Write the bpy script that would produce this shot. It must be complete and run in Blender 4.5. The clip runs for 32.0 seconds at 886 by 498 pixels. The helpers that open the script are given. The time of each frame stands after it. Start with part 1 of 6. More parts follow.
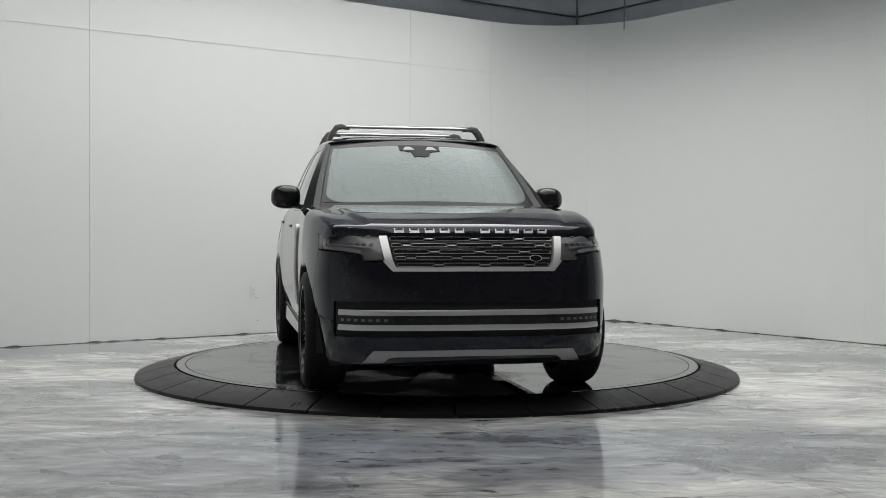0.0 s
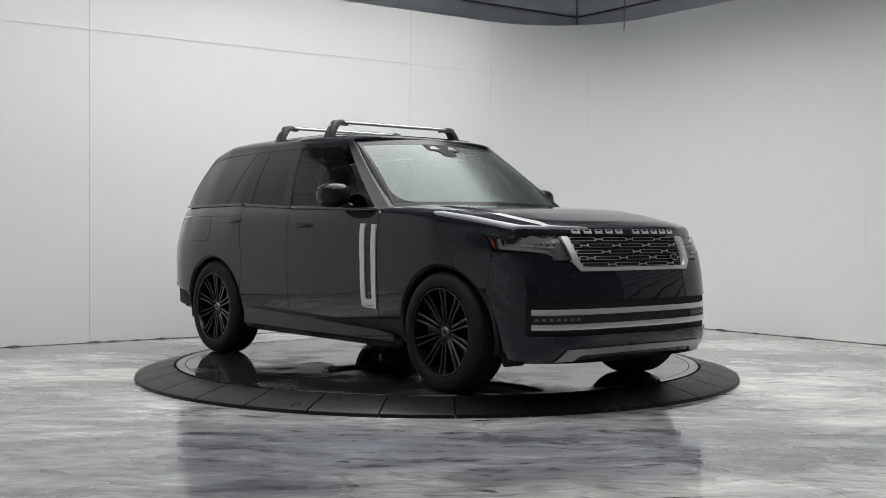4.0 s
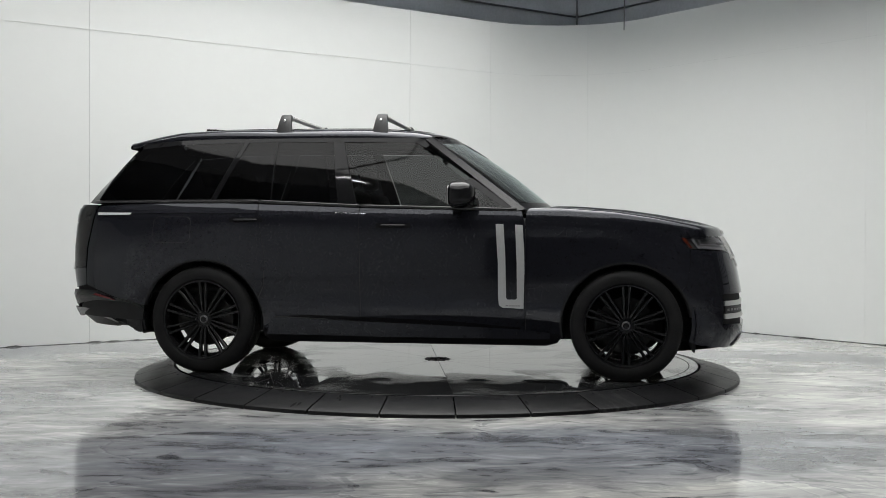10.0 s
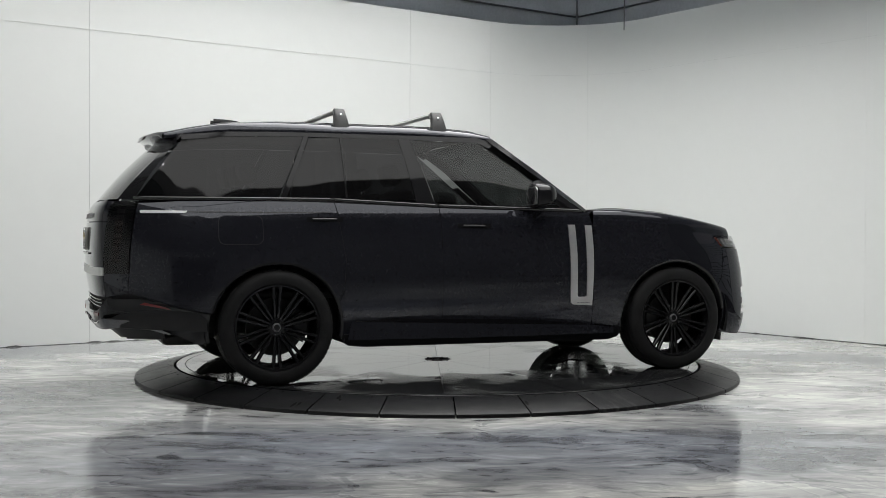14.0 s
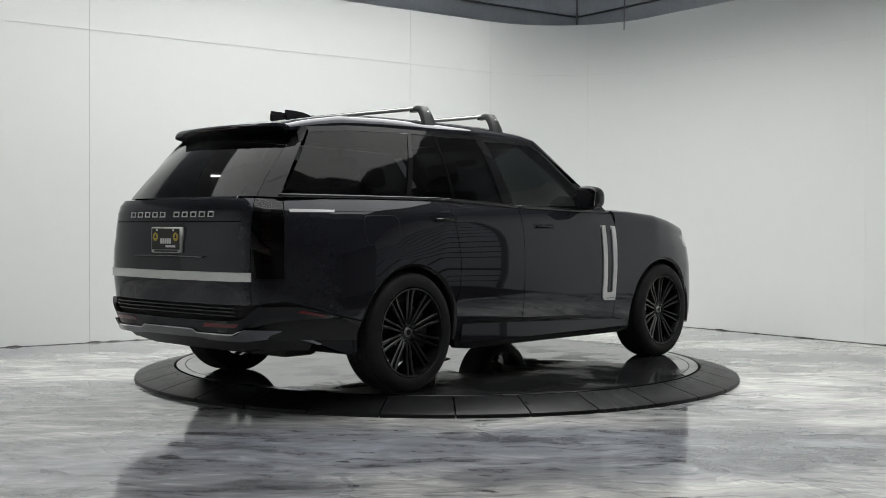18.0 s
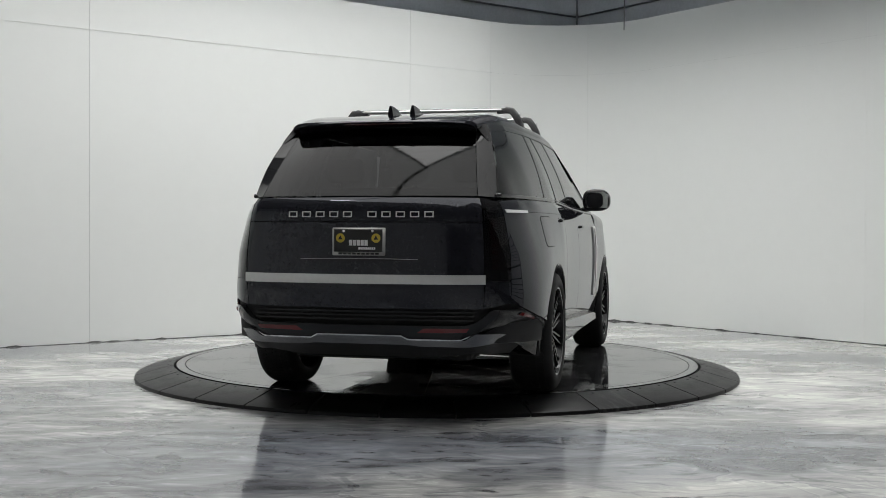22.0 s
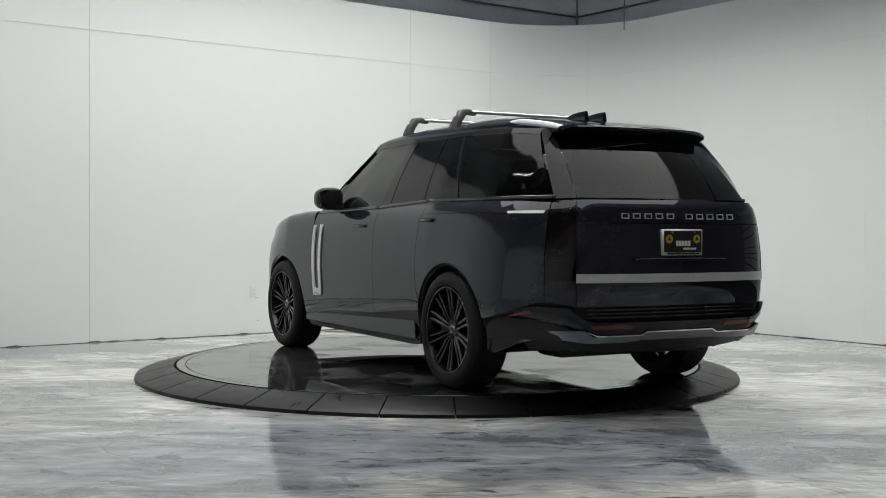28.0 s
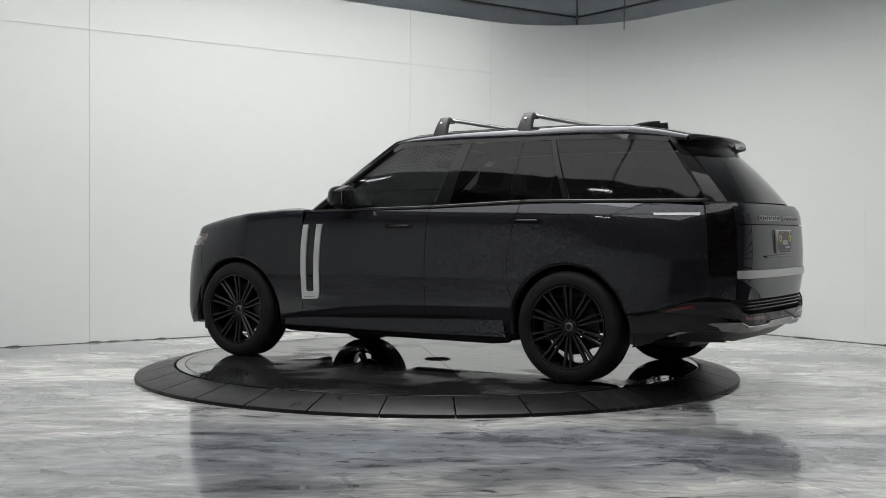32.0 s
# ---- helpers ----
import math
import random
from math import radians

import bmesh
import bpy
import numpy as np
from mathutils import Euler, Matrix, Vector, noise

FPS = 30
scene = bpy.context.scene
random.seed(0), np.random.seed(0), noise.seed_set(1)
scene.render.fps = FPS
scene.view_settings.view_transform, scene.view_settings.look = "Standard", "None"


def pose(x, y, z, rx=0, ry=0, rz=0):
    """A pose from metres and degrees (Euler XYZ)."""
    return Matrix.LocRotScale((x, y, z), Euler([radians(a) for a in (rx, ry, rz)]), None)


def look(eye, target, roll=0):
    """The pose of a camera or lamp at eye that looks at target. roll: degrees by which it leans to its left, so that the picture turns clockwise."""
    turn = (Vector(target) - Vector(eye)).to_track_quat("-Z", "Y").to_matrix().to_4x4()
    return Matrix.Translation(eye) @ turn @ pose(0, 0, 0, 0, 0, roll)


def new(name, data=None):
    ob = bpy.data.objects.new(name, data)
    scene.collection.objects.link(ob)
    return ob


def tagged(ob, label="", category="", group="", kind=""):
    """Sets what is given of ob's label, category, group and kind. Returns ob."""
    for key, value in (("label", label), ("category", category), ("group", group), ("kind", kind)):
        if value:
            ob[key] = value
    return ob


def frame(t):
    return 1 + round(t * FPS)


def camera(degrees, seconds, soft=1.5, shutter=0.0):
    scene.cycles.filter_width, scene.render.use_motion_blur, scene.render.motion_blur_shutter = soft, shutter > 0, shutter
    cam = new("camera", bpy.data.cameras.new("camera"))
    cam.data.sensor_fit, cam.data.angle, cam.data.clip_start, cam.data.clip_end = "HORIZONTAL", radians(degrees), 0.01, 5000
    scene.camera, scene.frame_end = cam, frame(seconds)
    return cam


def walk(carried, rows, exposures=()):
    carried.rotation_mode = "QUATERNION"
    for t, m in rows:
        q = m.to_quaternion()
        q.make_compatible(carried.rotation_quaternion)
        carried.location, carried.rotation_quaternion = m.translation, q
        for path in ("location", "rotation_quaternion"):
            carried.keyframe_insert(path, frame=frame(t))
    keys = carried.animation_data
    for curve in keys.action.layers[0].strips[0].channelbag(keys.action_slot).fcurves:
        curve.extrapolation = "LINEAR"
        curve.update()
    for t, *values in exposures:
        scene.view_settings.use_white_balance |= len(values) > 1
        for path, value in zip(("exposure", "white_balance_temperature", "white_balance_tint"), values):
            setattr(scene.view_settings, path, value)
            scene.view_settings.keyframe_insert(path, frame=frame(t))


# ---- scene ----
# ---- camera: stands still on a tripod ----
cam = camera(42.25, 32.0, 0.8)
EYE = Vector((0.0, -9.745, 1.192))
YAW, PITCH, ROLL = -0.00439, -0.01604, 0.243
AHEAD = Vector((-math.sin(YAW) * math.cos(PITCH), math.cos(YAW) * math.cos(PITCH), math.sin(PITCH)))
VIEW = look(EYE, EYE + AHEAD * 10, ROLL)
walk(cam, [(0.0, VIEW), (32.0, VIEW)], [(0.0, 0.16), (3.0, 0.27), (6.0, 0.37), (9.0, 0.42), (13.0, 0.45), (17.0, 0.41), (20.0, 0.35), (23.5, 0.27), (28.0, 0.33), (32.0, 0.37)])

# ---- world: no daylight reaches the room, only a faint grey spill above the partition ----
world = bpy.data.worlds.new("world")
scene.world = world
world.use_nodes = True
world.node_tree.nodes["Background"].inputs[0].default_value = (0.5, 0.55, 0.6, 1)
world.node_tree.nodes["Background"].inputs[1].default_value = 0.02

DISC = 0.10                                   # height of the turntable's top over the floor
TUBE_LIGHT, PANEL_LIGHT, CEILING_FILL, UP_FILL_LEVEL = 30.0, 3.55, 1.3, 6.5


# ---- materials ----
def material(name, colour, rough=0.5, metal=0.0, coat=0.0, ior=1.5, spec=0.5, emit=None, strength=0.0):
    m = bpy.data.materials.new(name)
    m.use_nodes = True
    b = m.node_tree.nodes["Principled BSDF"]
    b.inputs["Base Color"].default_value = (*colour, 1)
    b.inputs["Roughness"].default_value = rough
    b.inputs["Metallic"].default_value = metal
    b.inputs["IOR"].default_value = ior
    b.inputs["Specular IOR Level"].default_value = spec
    b.inputs["Coat Weight"].default_value = coat
    b.inputs["Coat Roughness"].default_value = 0.02
    if emit:
        b.inputs["Emission Color"].default_value = (*emit, 1)
        b.inputs["Emission Strength"].default_value = strength
    return m


def link(m, a, out, b, inp):
    m.node_tree.links.new(a.outputs[out], b.inputs[inp])


def node(m, kind, **values):
    n = m.node_tree.nodes.new(kind)
    for k, v in values.items():
        n.inputs[k].default_value = v
    return n


def coords(m, scale=(1, 1, 1), turn=(0, 0, 0)):
    t, mp = node(m, "ShaderNodeTexCoord"), node(m, "ShaderNodeMapping")
    mp.inputs["Scale"].default_value, mp.inputs["Rotation"].default_value = scale, turn
    link(m, t, "Object", mp, "Vector")
    return mp


def ramp(m, stops):
    r = node(m, "ShaderNodeValToRGB")
    e = r.color_ramp.elements
    while len(e) < len(stops):
        e.new(0.5)
    for el, (p, c) in zip(e, stops):
        el.position, el.color = p, (*c, 1) if len(c) == 3 else c
    return r


def grained(m, scale, amount, bump=0.0, rough=None, stretch=(1, 1, 1), low=None):
    """Variation at two scales: base colour by broad stains and fine grain, a bump, and roughness."""
    b = m.node_tree.nodes["Principled BSDF"]
    col = tuple(b.inputs["Base Color"].default_value)[:3]
    mp = coords(m, stretch)
    fine = node(m, "ShaderNodeTexNoise", Scale=scale, Detail=6.0)
    wide = node(m, "ShaderNodeTexNoise", Scale=scale / 14, Detail=3.0)
    link(m, mp, 0, fine, "Vector"), link(m, mp, 0, wide, "Vector")
    add = node(m, "ShaderNodeMath")
    add.operation = "ADD"
    link(m, fine, "Fac", add, 0), link(m, wide, "Fac", add, 1)
    half = node(m, "ShaderNodeMath")
    half.operation = "MULTIPLY"
    half.inputs[1].default_value = 0.5
    link(m, add, 0, half, 0)
    dark = low or tuple(c * (1 - amount) for c in col)
    light = tuple(min(1, c * (1 + amount)) for c in col)
    r = ramp(m, [(0.3, dark), (0.7, light)])
    link(m, half, 0, r, 0), link(m, r, 0, b, "Base Color")
    if bump:
        bp = node(m, "ShaderNodeBump", Strength=bump, Distance=0.002)
        link(m, fine, "Fac", bp, "Height"), link(m, bp, 0, b, "Normal")
    if rough:
        rr = node(m, "ShaderNodeMapRange")
        rr.inputs["To Min"].default_value, rr.inputs["To Max"].default_value = rough
        rr.inputs["From Min"].default_value, rr.inputs["From Max"].default_value = 0.3, 0.7
        link(m, half, 0, rr, 0), link(m, rr, 0, b, "Roughness")
    return m


def glass(name, tint, ior=1.5, rough=0.0, gloss=(1, 1, 1)):
    """A thin pane: what passes is tinted, and the gloss grows towards grazing views as Fresnel has it."""
    m = bpy.data.materials.new(name)
    m.use_nodes = True
    nt = m.node_tree
    nt.nodes.remove(nt.nodes["Principled BSDF"])
    tr, gl, lw, mix = node(m, "ShaderNodeBsdfTransparent"), node(m, "ShaderNodeBsdfGlossy"), node(m, "ShaderNodeLayerWeight"), node(m, "ShaderNodeMixShader")
    power, scale = node(m, "ShaderNodeMath"), node(m, "ShaderNodeMath")
    power.operation, scale.operation = "POWER", "MULTIPLY_ADD"
    low = ((ior - 1) / (ior + 1)) ** 2
    lw.inputs["Blend"].default_value = 0.5
    power.inputs[1].default_value = 5.0
    scale.inputs[1].default_value, scale.inputs[2].default_value = 1 - low, low
    tr.inputs[0].default_value = (*tint, 1)
    gl.inputs["Roughness"].default_value, gl.inputs[0].default_value = rough, (*gloss, 1)
    link(m, lw, "Facing", power, 0), link(m, power, 0, scale, 0), link(m, scale, 0, mix, 0)
    link(m, tr, 0, mix, 1), link(m, gl, 0, mix, 2)
    link(m, mix, 0, nt.nodes["Material Output"], 0)
    return m


PAINT = grained(material("black_car_paint", (0.0142, 0.0146, 0.0188), 0.03, spec=0.58), 700, 0.08, rough=(0.02, 0.03))
PAINT.node_tree.nodes["Principled BSDF"].inputs["Specular Tint"].default_value = (0.90, 0.925, 1.0, 1)
GLOSS_BLACK = material("gloss_black_trim", (0.013, 0.013, 0.0145), 0.06, spec=0.38)
PRIVACY_BLACK = material("gloss_black_post", (0.011, 0.011, 0.012), 0.05, spec=0.3)
POST_BLACK = material("satin_black_post", (0.007, 0.007, 0.008), 0.22, spec=0.16)
SATIN_BLACK = grained(material("satin_black_plastic", (0.02, 0.02, 0.021), 0.45), 300, 0.3, bump=0.15)
MATTE_BLACK = grained(material("matte_black_plastic", (0.02, 0.02, 0.021), 0.8), 200, 0.3)
PRIVACY = glass("privacy_glass", (0.035, 0.036, 0.039), 1.40, 0.05)
FRONT_GLASS = glass("tinted_front_glass", (0.15, 0.158, 0.158), 1.42, 0.04)
WINDSHIELD = glass("windshield_glass", (0.16, 0.175, 0.172), 1.75, 0.27, gloss=(0.9, 1.0, 0.99))
LENS = glass("smoked_lamp_lens", (0.35, 0.35, 0.36), 1.5)
CLEAR_LENS = glass("clear_lamp_lens", (0.82, 0.82, 0.83), 1.5)
LAMP_INNER = grained(material("dark_grey_lamp_inner", (0.2, 0.2, 0.205), 0.3, metal=0.3), 200, 0.3)
DEEP_RED = material("unlit_red_lamp", (0.03, 0.003, 0.004), 0.2)
BAR_GREY = material("dark_satin_grille_bar", (0.46, 0.46, 0.46), 0.35, metal=0.9)
RUBBER = grained(material("tyre_rubber", (0.017, 0.017, 0.0175), 0.62, spec=0.2), 120, 0.35, bump=0.3)
MOULDING = material("polished_black_moulding", (0.012, 0.012, 0.013), 0.08, spec=0.9)
RIM = material("gloss_black_rim", (0.011, 0.011, 0.012), 0.16, spec=0.35)
SILVER = grained(material("satin_silver_trim", (0.74, 0.74, 0.73), 0.42, metal=0.8), 400, 0.06, rough=(0.38, 0.5))
GREY_METAL = grained(material("dark_satin_metal_trim", (0.36, 0.36, 0.37), 0.42, metal=0.8), 300, 0.08)
VALANCE = grained(material("dark_brushed_valance", (0.20, 0.203, 0.21), 0.26, metal=1.0), 300, 0.08)
CHROME = material("chrome", (0.8, 0.8, 0.8), 0.08, metal=1.0)
BRAKE = grained(material("brake_iron", (0.035, 0.035, 0.035), 0.4, metal=0.9), 300, 0.3)
RED = material("red_reflector", (0.13, 0.007, 0.009), 0.15, coat=0.6)
AMBER = material("amber_marker", (0.16, 0.035, 0.018), 0.2, coat=0.5)
LEATHER = grained(material("dark_leather", (0.03, 0.029, 0.028), 0.5), 200, 0.3, bump=0.3)
HEADLINER = grained(material("grey_headliner", (0.07, 0.07, 0.07), 0.9), 25, 0.08)
FRIT = material("matte_black_frit", (0.01, 0.01, 0.01), 0.5, spec=0.1)
PLATE_BLACK = material("plate_black", (0.01, 0.01, 0.01), 0.3)
PLATE_GREY = material("plate_frame_grey", (0.52, 0.52, 0.50), 0.35, metal=0.3)
DRL = material("pale_lamp_bar", (0.26, 0.26, 0.27), 0.3, coat=0.5)
GOLD = material("gold_emblem", (0.55, 0.42, 0.06), 0.35, metal=0.3)
WHITE_INK = material("white_ink", (0.75, 0.75, 0.75), 0.4)

WALL = grained(material("white_wall_panel", (0.80, 0.815, 0.80), 0.45), 7, 0.012, bump=0.015, rough=(0.38, 0.55))
SEAM = material("wall_backing", (0.42, 0.43, 0.43), 0.7)
SHUTTER = grained(material("grey_white_door_section", (0.60, 0.61, 0.62), 0.5), 60, 0.05)
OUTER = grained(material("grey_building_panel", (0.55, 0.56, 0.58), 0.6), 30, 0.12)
SEALANT = grained(material("dark_sealant", (0.06, 0.06, 0.057), 0.8), 50, 0.5)
TRIM_DARK = material("dark_trim", (0.05, 0.05, 0.055), 0.5)
# unseen wall stretches, greyed so that the car mirrors a darker room
DIM_WALL = grained(material("darkened_unseen_wall", (0.26, 0.262, 0.27), 0.7), 20, 0.2)
GIRT = grained(material("grey_steel_girt", (0.16, 0.163, 0.17), 0.5), 40, 0.2)
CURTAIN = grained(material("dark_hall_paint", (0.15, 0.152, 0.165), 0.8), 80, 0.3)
CEILING = grained(material("ceiling_paint", (0.45, 0.455, 0.46), 0.8), 20, 0.05)
def varied(m, amount):
    """Lets each piece that shares the material differ a little in tone."""
    b = m.node_tree.nodes["Principled BSDF"]
    src = b.inputs["Base Color"].links[0].from_socket
    oi, mr, mul = node(m, "ShaderNodeObjectInfo"), node(m, "ShaderNodeMapRange"), node(m, "ShaderNodeMix")
    mr.inputs["To Min"].default_value, mr.inputs["To Max"].default_value = 1 - amount, 1 + amount
    link(m, oi, "Random", mr, 0)
    mul.data_type, mul.blend_type = "RGBA", "MULTIPLY"
    mul.inputs[0].default_value = 1.0
    m.node_tree.links.new(src, mul.inputs[6])
    m.node_tree.links.new(mr.outputs[0], mul.inputs[7])
    m.node_tree.links.new(mul.outputs[2], b.inputs["Base Color"])
    return m


RING = grained(material("black_rubber_ramp", (0.0105, 0.0105, 0.0115), 0.4, spec=0.2), 90, 0.45, bump=0.25, rough=(0.3, 0.5))
SMEAR = material("dark_rubber_smear", (0.003, 0.003, 0.003), 0.6, spec=0.1)
STEEL = material("dark_steel_edge", (0.03, 0.03, 0.03), 0.4, metal=0.6)
MAT = grained(material("black_rubber_mat", (0.012, 0.012, 0.013), 0.7, spec=0.15), 60, 0.4, bump=0.3)
OUTLET = material("outlet_white", (0.78, 0.78, 0.76), 0.4)
CABLE = material("grey_cable", (0.12, 0.12, 0.12), 0.6)
SCUFF = grained(material("grey_scuff", (0.26, 0.26, 0.25), 0.8), 60, 0.4)
RED_CABLE = material("red_cable_sheath", (0.24, 0.10, 0.09), 0.6)
LED = material("led_diffuser", (0.9, 0.9, 0.9), 0.5, emit=(1.0, 1.0, 1.0), strength=TUBE_LIGHT)
SOFTBOX = material("softbox_diffuser", (0.9, 0.9, 0.9), 0.6, emit=(1.0, 1.0, 0.985), strength=PANEL_LIGHT)
# glow for the added panels that stand in for a pale lit ceiling
FILL_BOX = material("ceiling_fill_glow", (0.9, 0.9, 0.9), 0.6, emit=(1.0, 1.0, 0.985), strength=CEILING_FILL)
UP_FILL = material("bluish_fill_glow", (0.9, 0.9, 0.9), 0.6, emit=(0.86, 0.94, 1.0), strength=UP_FILL_LEVEL)


def floor_material():
    """Poured metallic epoxy: pale grey with dark smoky streaks and white veins under a clear gloss coat."""
    m = material("marbled_epoxy", (0.4, 0.4, 0.4), 0.1)
    b = m.node_tree.nodes["Principled BSDF"]
    nt = m.node_tree

    def noise_of(vec, scale, detail, rough, distort=0.0):
        n = node(m, "ShaderNodeTexNoise", Scale=scale, Detail=detail, Roughness=rough, Distortion=distort)
        nt.links.new(vec, n.inputs["Vector"])
        return n

    def mixed(fac, a, c, kind):
        x = node(m, "ShaderNodeMix")
        x.data_type, x.blend_type = "RGBA", kind
        nt.links.new(fac, x.inputs[0]) if hasattr(fac, "links") else None
        for sock, val in ((x.inputs[6], a), (x.inputs[7], c)):
            if hasattr(val, "links"):
                nt.links.new(val, sock)
            else:
                sock.default_value = (*val, 1)
        return x.outputs[2]
    def bent(scale, turn, warp_scale, amount):
        """Stretched coordinates whose lines wander."""
        c = coords(m, scale, (0, 0, radians(turn)))
        w = noise_of(coords(m).outputs[0], warp_scale, 3.0, 0.5)
        add = node(m, "ShaderNodeVectorMath")
        add.operation = "MULTIPLY_ADD"
        nt.links.new(w.outputs["Color"], add.inputs[0])
        add.inputs[1].default_value = amount
        nt.links.new(c.outputs[0], add.inputs[2])
        return add.outputs[0]
    def constant(v):
        n = node(m, "ShaderNodeValue")
        n.outputs[0].default_value = v
        return n.outputs[0]

    def times(x, y, kind="MULTIPLY"):
        n = node(m, "ShaderNodeMath")
        n.operation = kind
        for sock, val in zip(n.inputs, (x, y)):
            if hasattr(val, "links"):
                nt.links.new(val, sock)
            else:
                sock.default_value = val
        return n.outputs[0]
    broad = noise_of(bent((0.55, 0.80, 1), -8, 0.55, (1.1, 1.1, 0)), 0.75, 4.0, 0.5, 0.4)
    streak = noise_of(bent((0.62, 1.55, 1), -6, 0.8, (1.2, 1.6, 0)), 1.25, 6.0, 0.56, 0.9)
    fine = noise_of(bent((1.0, 3.2, 1), -7, 1.1, (0.9, 2.0, 0)), 3.0, 9.0, 0.66, 0.7)
    slash = noise_of(bent((1.0, 2.6, 1), -4, 0.9, (0.7, 1.5, 0)), 2.1, 4.0, 0.55, 0.5)
    patch = noise_of(coords(m).outputs[0], 0.7, 2.0, 0.5)
    veins = noise_of(bent((0.7, 1.0, 1), 20, 0.7, (1.4, 1.4, 0)), 0.9, 5.0, 0.55, 1.3)
    base = ramp(m, [(0.36, (0.235, 0.24, 0.256)), (0.47, (0.39, 0.39, 0.388)), (0.58, (0.575, 0.57, 0.548))])
    link(m, broad, "Fac", base, 0)
    tone = ramp(m, [(0.34, (0.32, 0.33, 0.36)), (0.43, (0.68, 0.685, 0.70)), (0.51, (1.0, 1.0, 1.0)), (0.59, (1.2, 1.2, 1.19)), (0.67, (1.42, 1.42, 1.40))])
    link(m, streak, "Fac", tone, 0)
    hair = ramp(m, [(0.34, (0.42, 0.43, 0.46)), (0.44, (0.88, 0.885, 0.90)), (0.55, (1.05, 1.05, 1.05)), (0.65, (1.45, 1.45, 1.42))])
    link(m, fine, "Fac", hair, 0)
    dash = ramp(m, [(0.30, (0.20, 0.205, 0.22)), (0.345, (0.55, 0.555, 0.57)), (0.385, (1, 1, 1)), (0.67, (1, 1, 1)), (0.73, (1.35, 1.35, 1.34))])
    link(m, slash, "Fac", dash, 0)
    vein = ramp(m, [(0.470, (1, 1, 1)), (0.492, (0.66, 0.67, 0.70)), (0.500, (1.0, 1.0, 1.0)), (0.506, (1.42, 1.42, 1.40)), (0.520, (1.12, 1.12, 1.11)), (0.56, (1, 1, 1))])
    link(m, veins, "Fac", vein, 0)
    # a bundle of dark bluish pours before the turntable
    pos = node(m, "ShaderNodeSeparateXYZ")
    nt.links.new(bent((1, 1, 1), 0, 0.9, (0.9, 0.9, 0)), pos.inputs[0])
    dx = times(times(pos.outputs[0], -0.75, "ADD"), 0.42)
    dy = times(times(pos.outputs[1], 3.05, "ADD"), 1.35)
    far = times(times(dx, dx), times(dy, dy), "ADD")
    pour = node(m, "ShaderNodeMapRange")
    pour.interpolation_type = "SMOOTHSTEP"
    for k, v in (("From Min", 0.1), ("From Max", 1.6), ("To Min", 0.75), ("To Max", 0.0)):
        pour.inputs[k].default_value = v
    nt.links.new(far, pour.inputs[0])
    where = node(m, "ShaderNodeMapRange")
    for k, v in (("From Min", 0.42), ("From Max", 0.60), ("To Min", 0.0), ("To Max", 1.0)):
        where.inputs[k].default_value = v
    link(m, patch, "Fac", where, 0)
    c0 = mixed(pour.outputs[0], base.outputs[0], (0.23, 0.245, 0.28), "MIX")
    c1 = mixed(constant(0.85), c0, tone.outputs[0], "MULTIPLY")
    c2 = mixed(constant(0.85), c1, hair.outputs[0], "MULTIPLY")
    c3 = mixed(constant(0.9), c2, dash.outputs[0], "MULTIPLY")
    c4 = mixed(where.outputs[0], c3, mixed(constant(0.9), c3, vein.outputs[0], "MULTIPLY"), "MIX")
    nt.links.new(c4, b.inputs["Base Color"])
    rr = node(m, "ShaderNodeMapRange")
    rr.inputs["From Min"].default_value, rr.inputs["From Max"].default_value = 0.3, 0.7
    rr.inputs["To Min"].default_value, rr.inputs["To Max"].default_value = 0.05, 0.12
    link(m, streak, "Fac", rr, 0), link(m, rr, 0, b, "Roughness")
    und = noise_of(coords(m).outputs[0], 3.0, 2.0, 0.5)
    bp = node(m, "ShaderNodeBump", Strength=0.05, Distance=0.01)
    link(m, und, "Fac", bp, "Height"), link(m, bp, 0, b, "Normal")
    return m


def scuffed(m, colour):
    """Pale dry scuffs across a few of the pieces."""
    b = m.node_tree.nodes["Principled BSDF"]
    src = b.inputs["Base Color"].links[0].from_socket
    oi, n, lim, r, mul, mix = node(m, "ShaderNodeObjectInfo"), node(m, "ShaderNodeTexNoise", Scale=3.0, Detail=7.0, Roughness=0.7), node(m, "ShaderNodeMath"), ramp(m, [(0.50, (0, 0, 0)), (0.66, (1, 1, 1))]), node(m, "ShaderNodeMath"), node(m, "ShaderNodeMix")
    link(m, coords(m, (1.5, 9, 1)), 0, n, "Vector"), link(m, n, "Fac", r, 0)
    lim.operation, mul.operation, lim.inputs[1].default_value = "GREATER_THAN", "MULTIPLY", 0.8
    link(m, oi, "Random", lim, 0), link(m, lim, 0, mul, 0), link(m, r, 0, mul, 1)
    mix.data_type = "RGBA"
    mix.inputs[7].default_value = (*colour, 1)
    m.node_tree.links.new(mul.outputs[0], mix.inputs[0]), m.node_tree.links.new(src, mix.inputs[6])
    m.node_tree.links.new(mix.outputs[2], b.inputs["Base Color"])


varied(RING, 0.3)
scuffed(RING, (0.055, 0.055, 0.055))
FLOOR = floor_material()
DISC_MAT = grained(material("polished_grey_disc", (0.018, 0.0185, 0.020), 0.05, ior=1.9), 40, 0.25, rough=(0.02, 0.06))


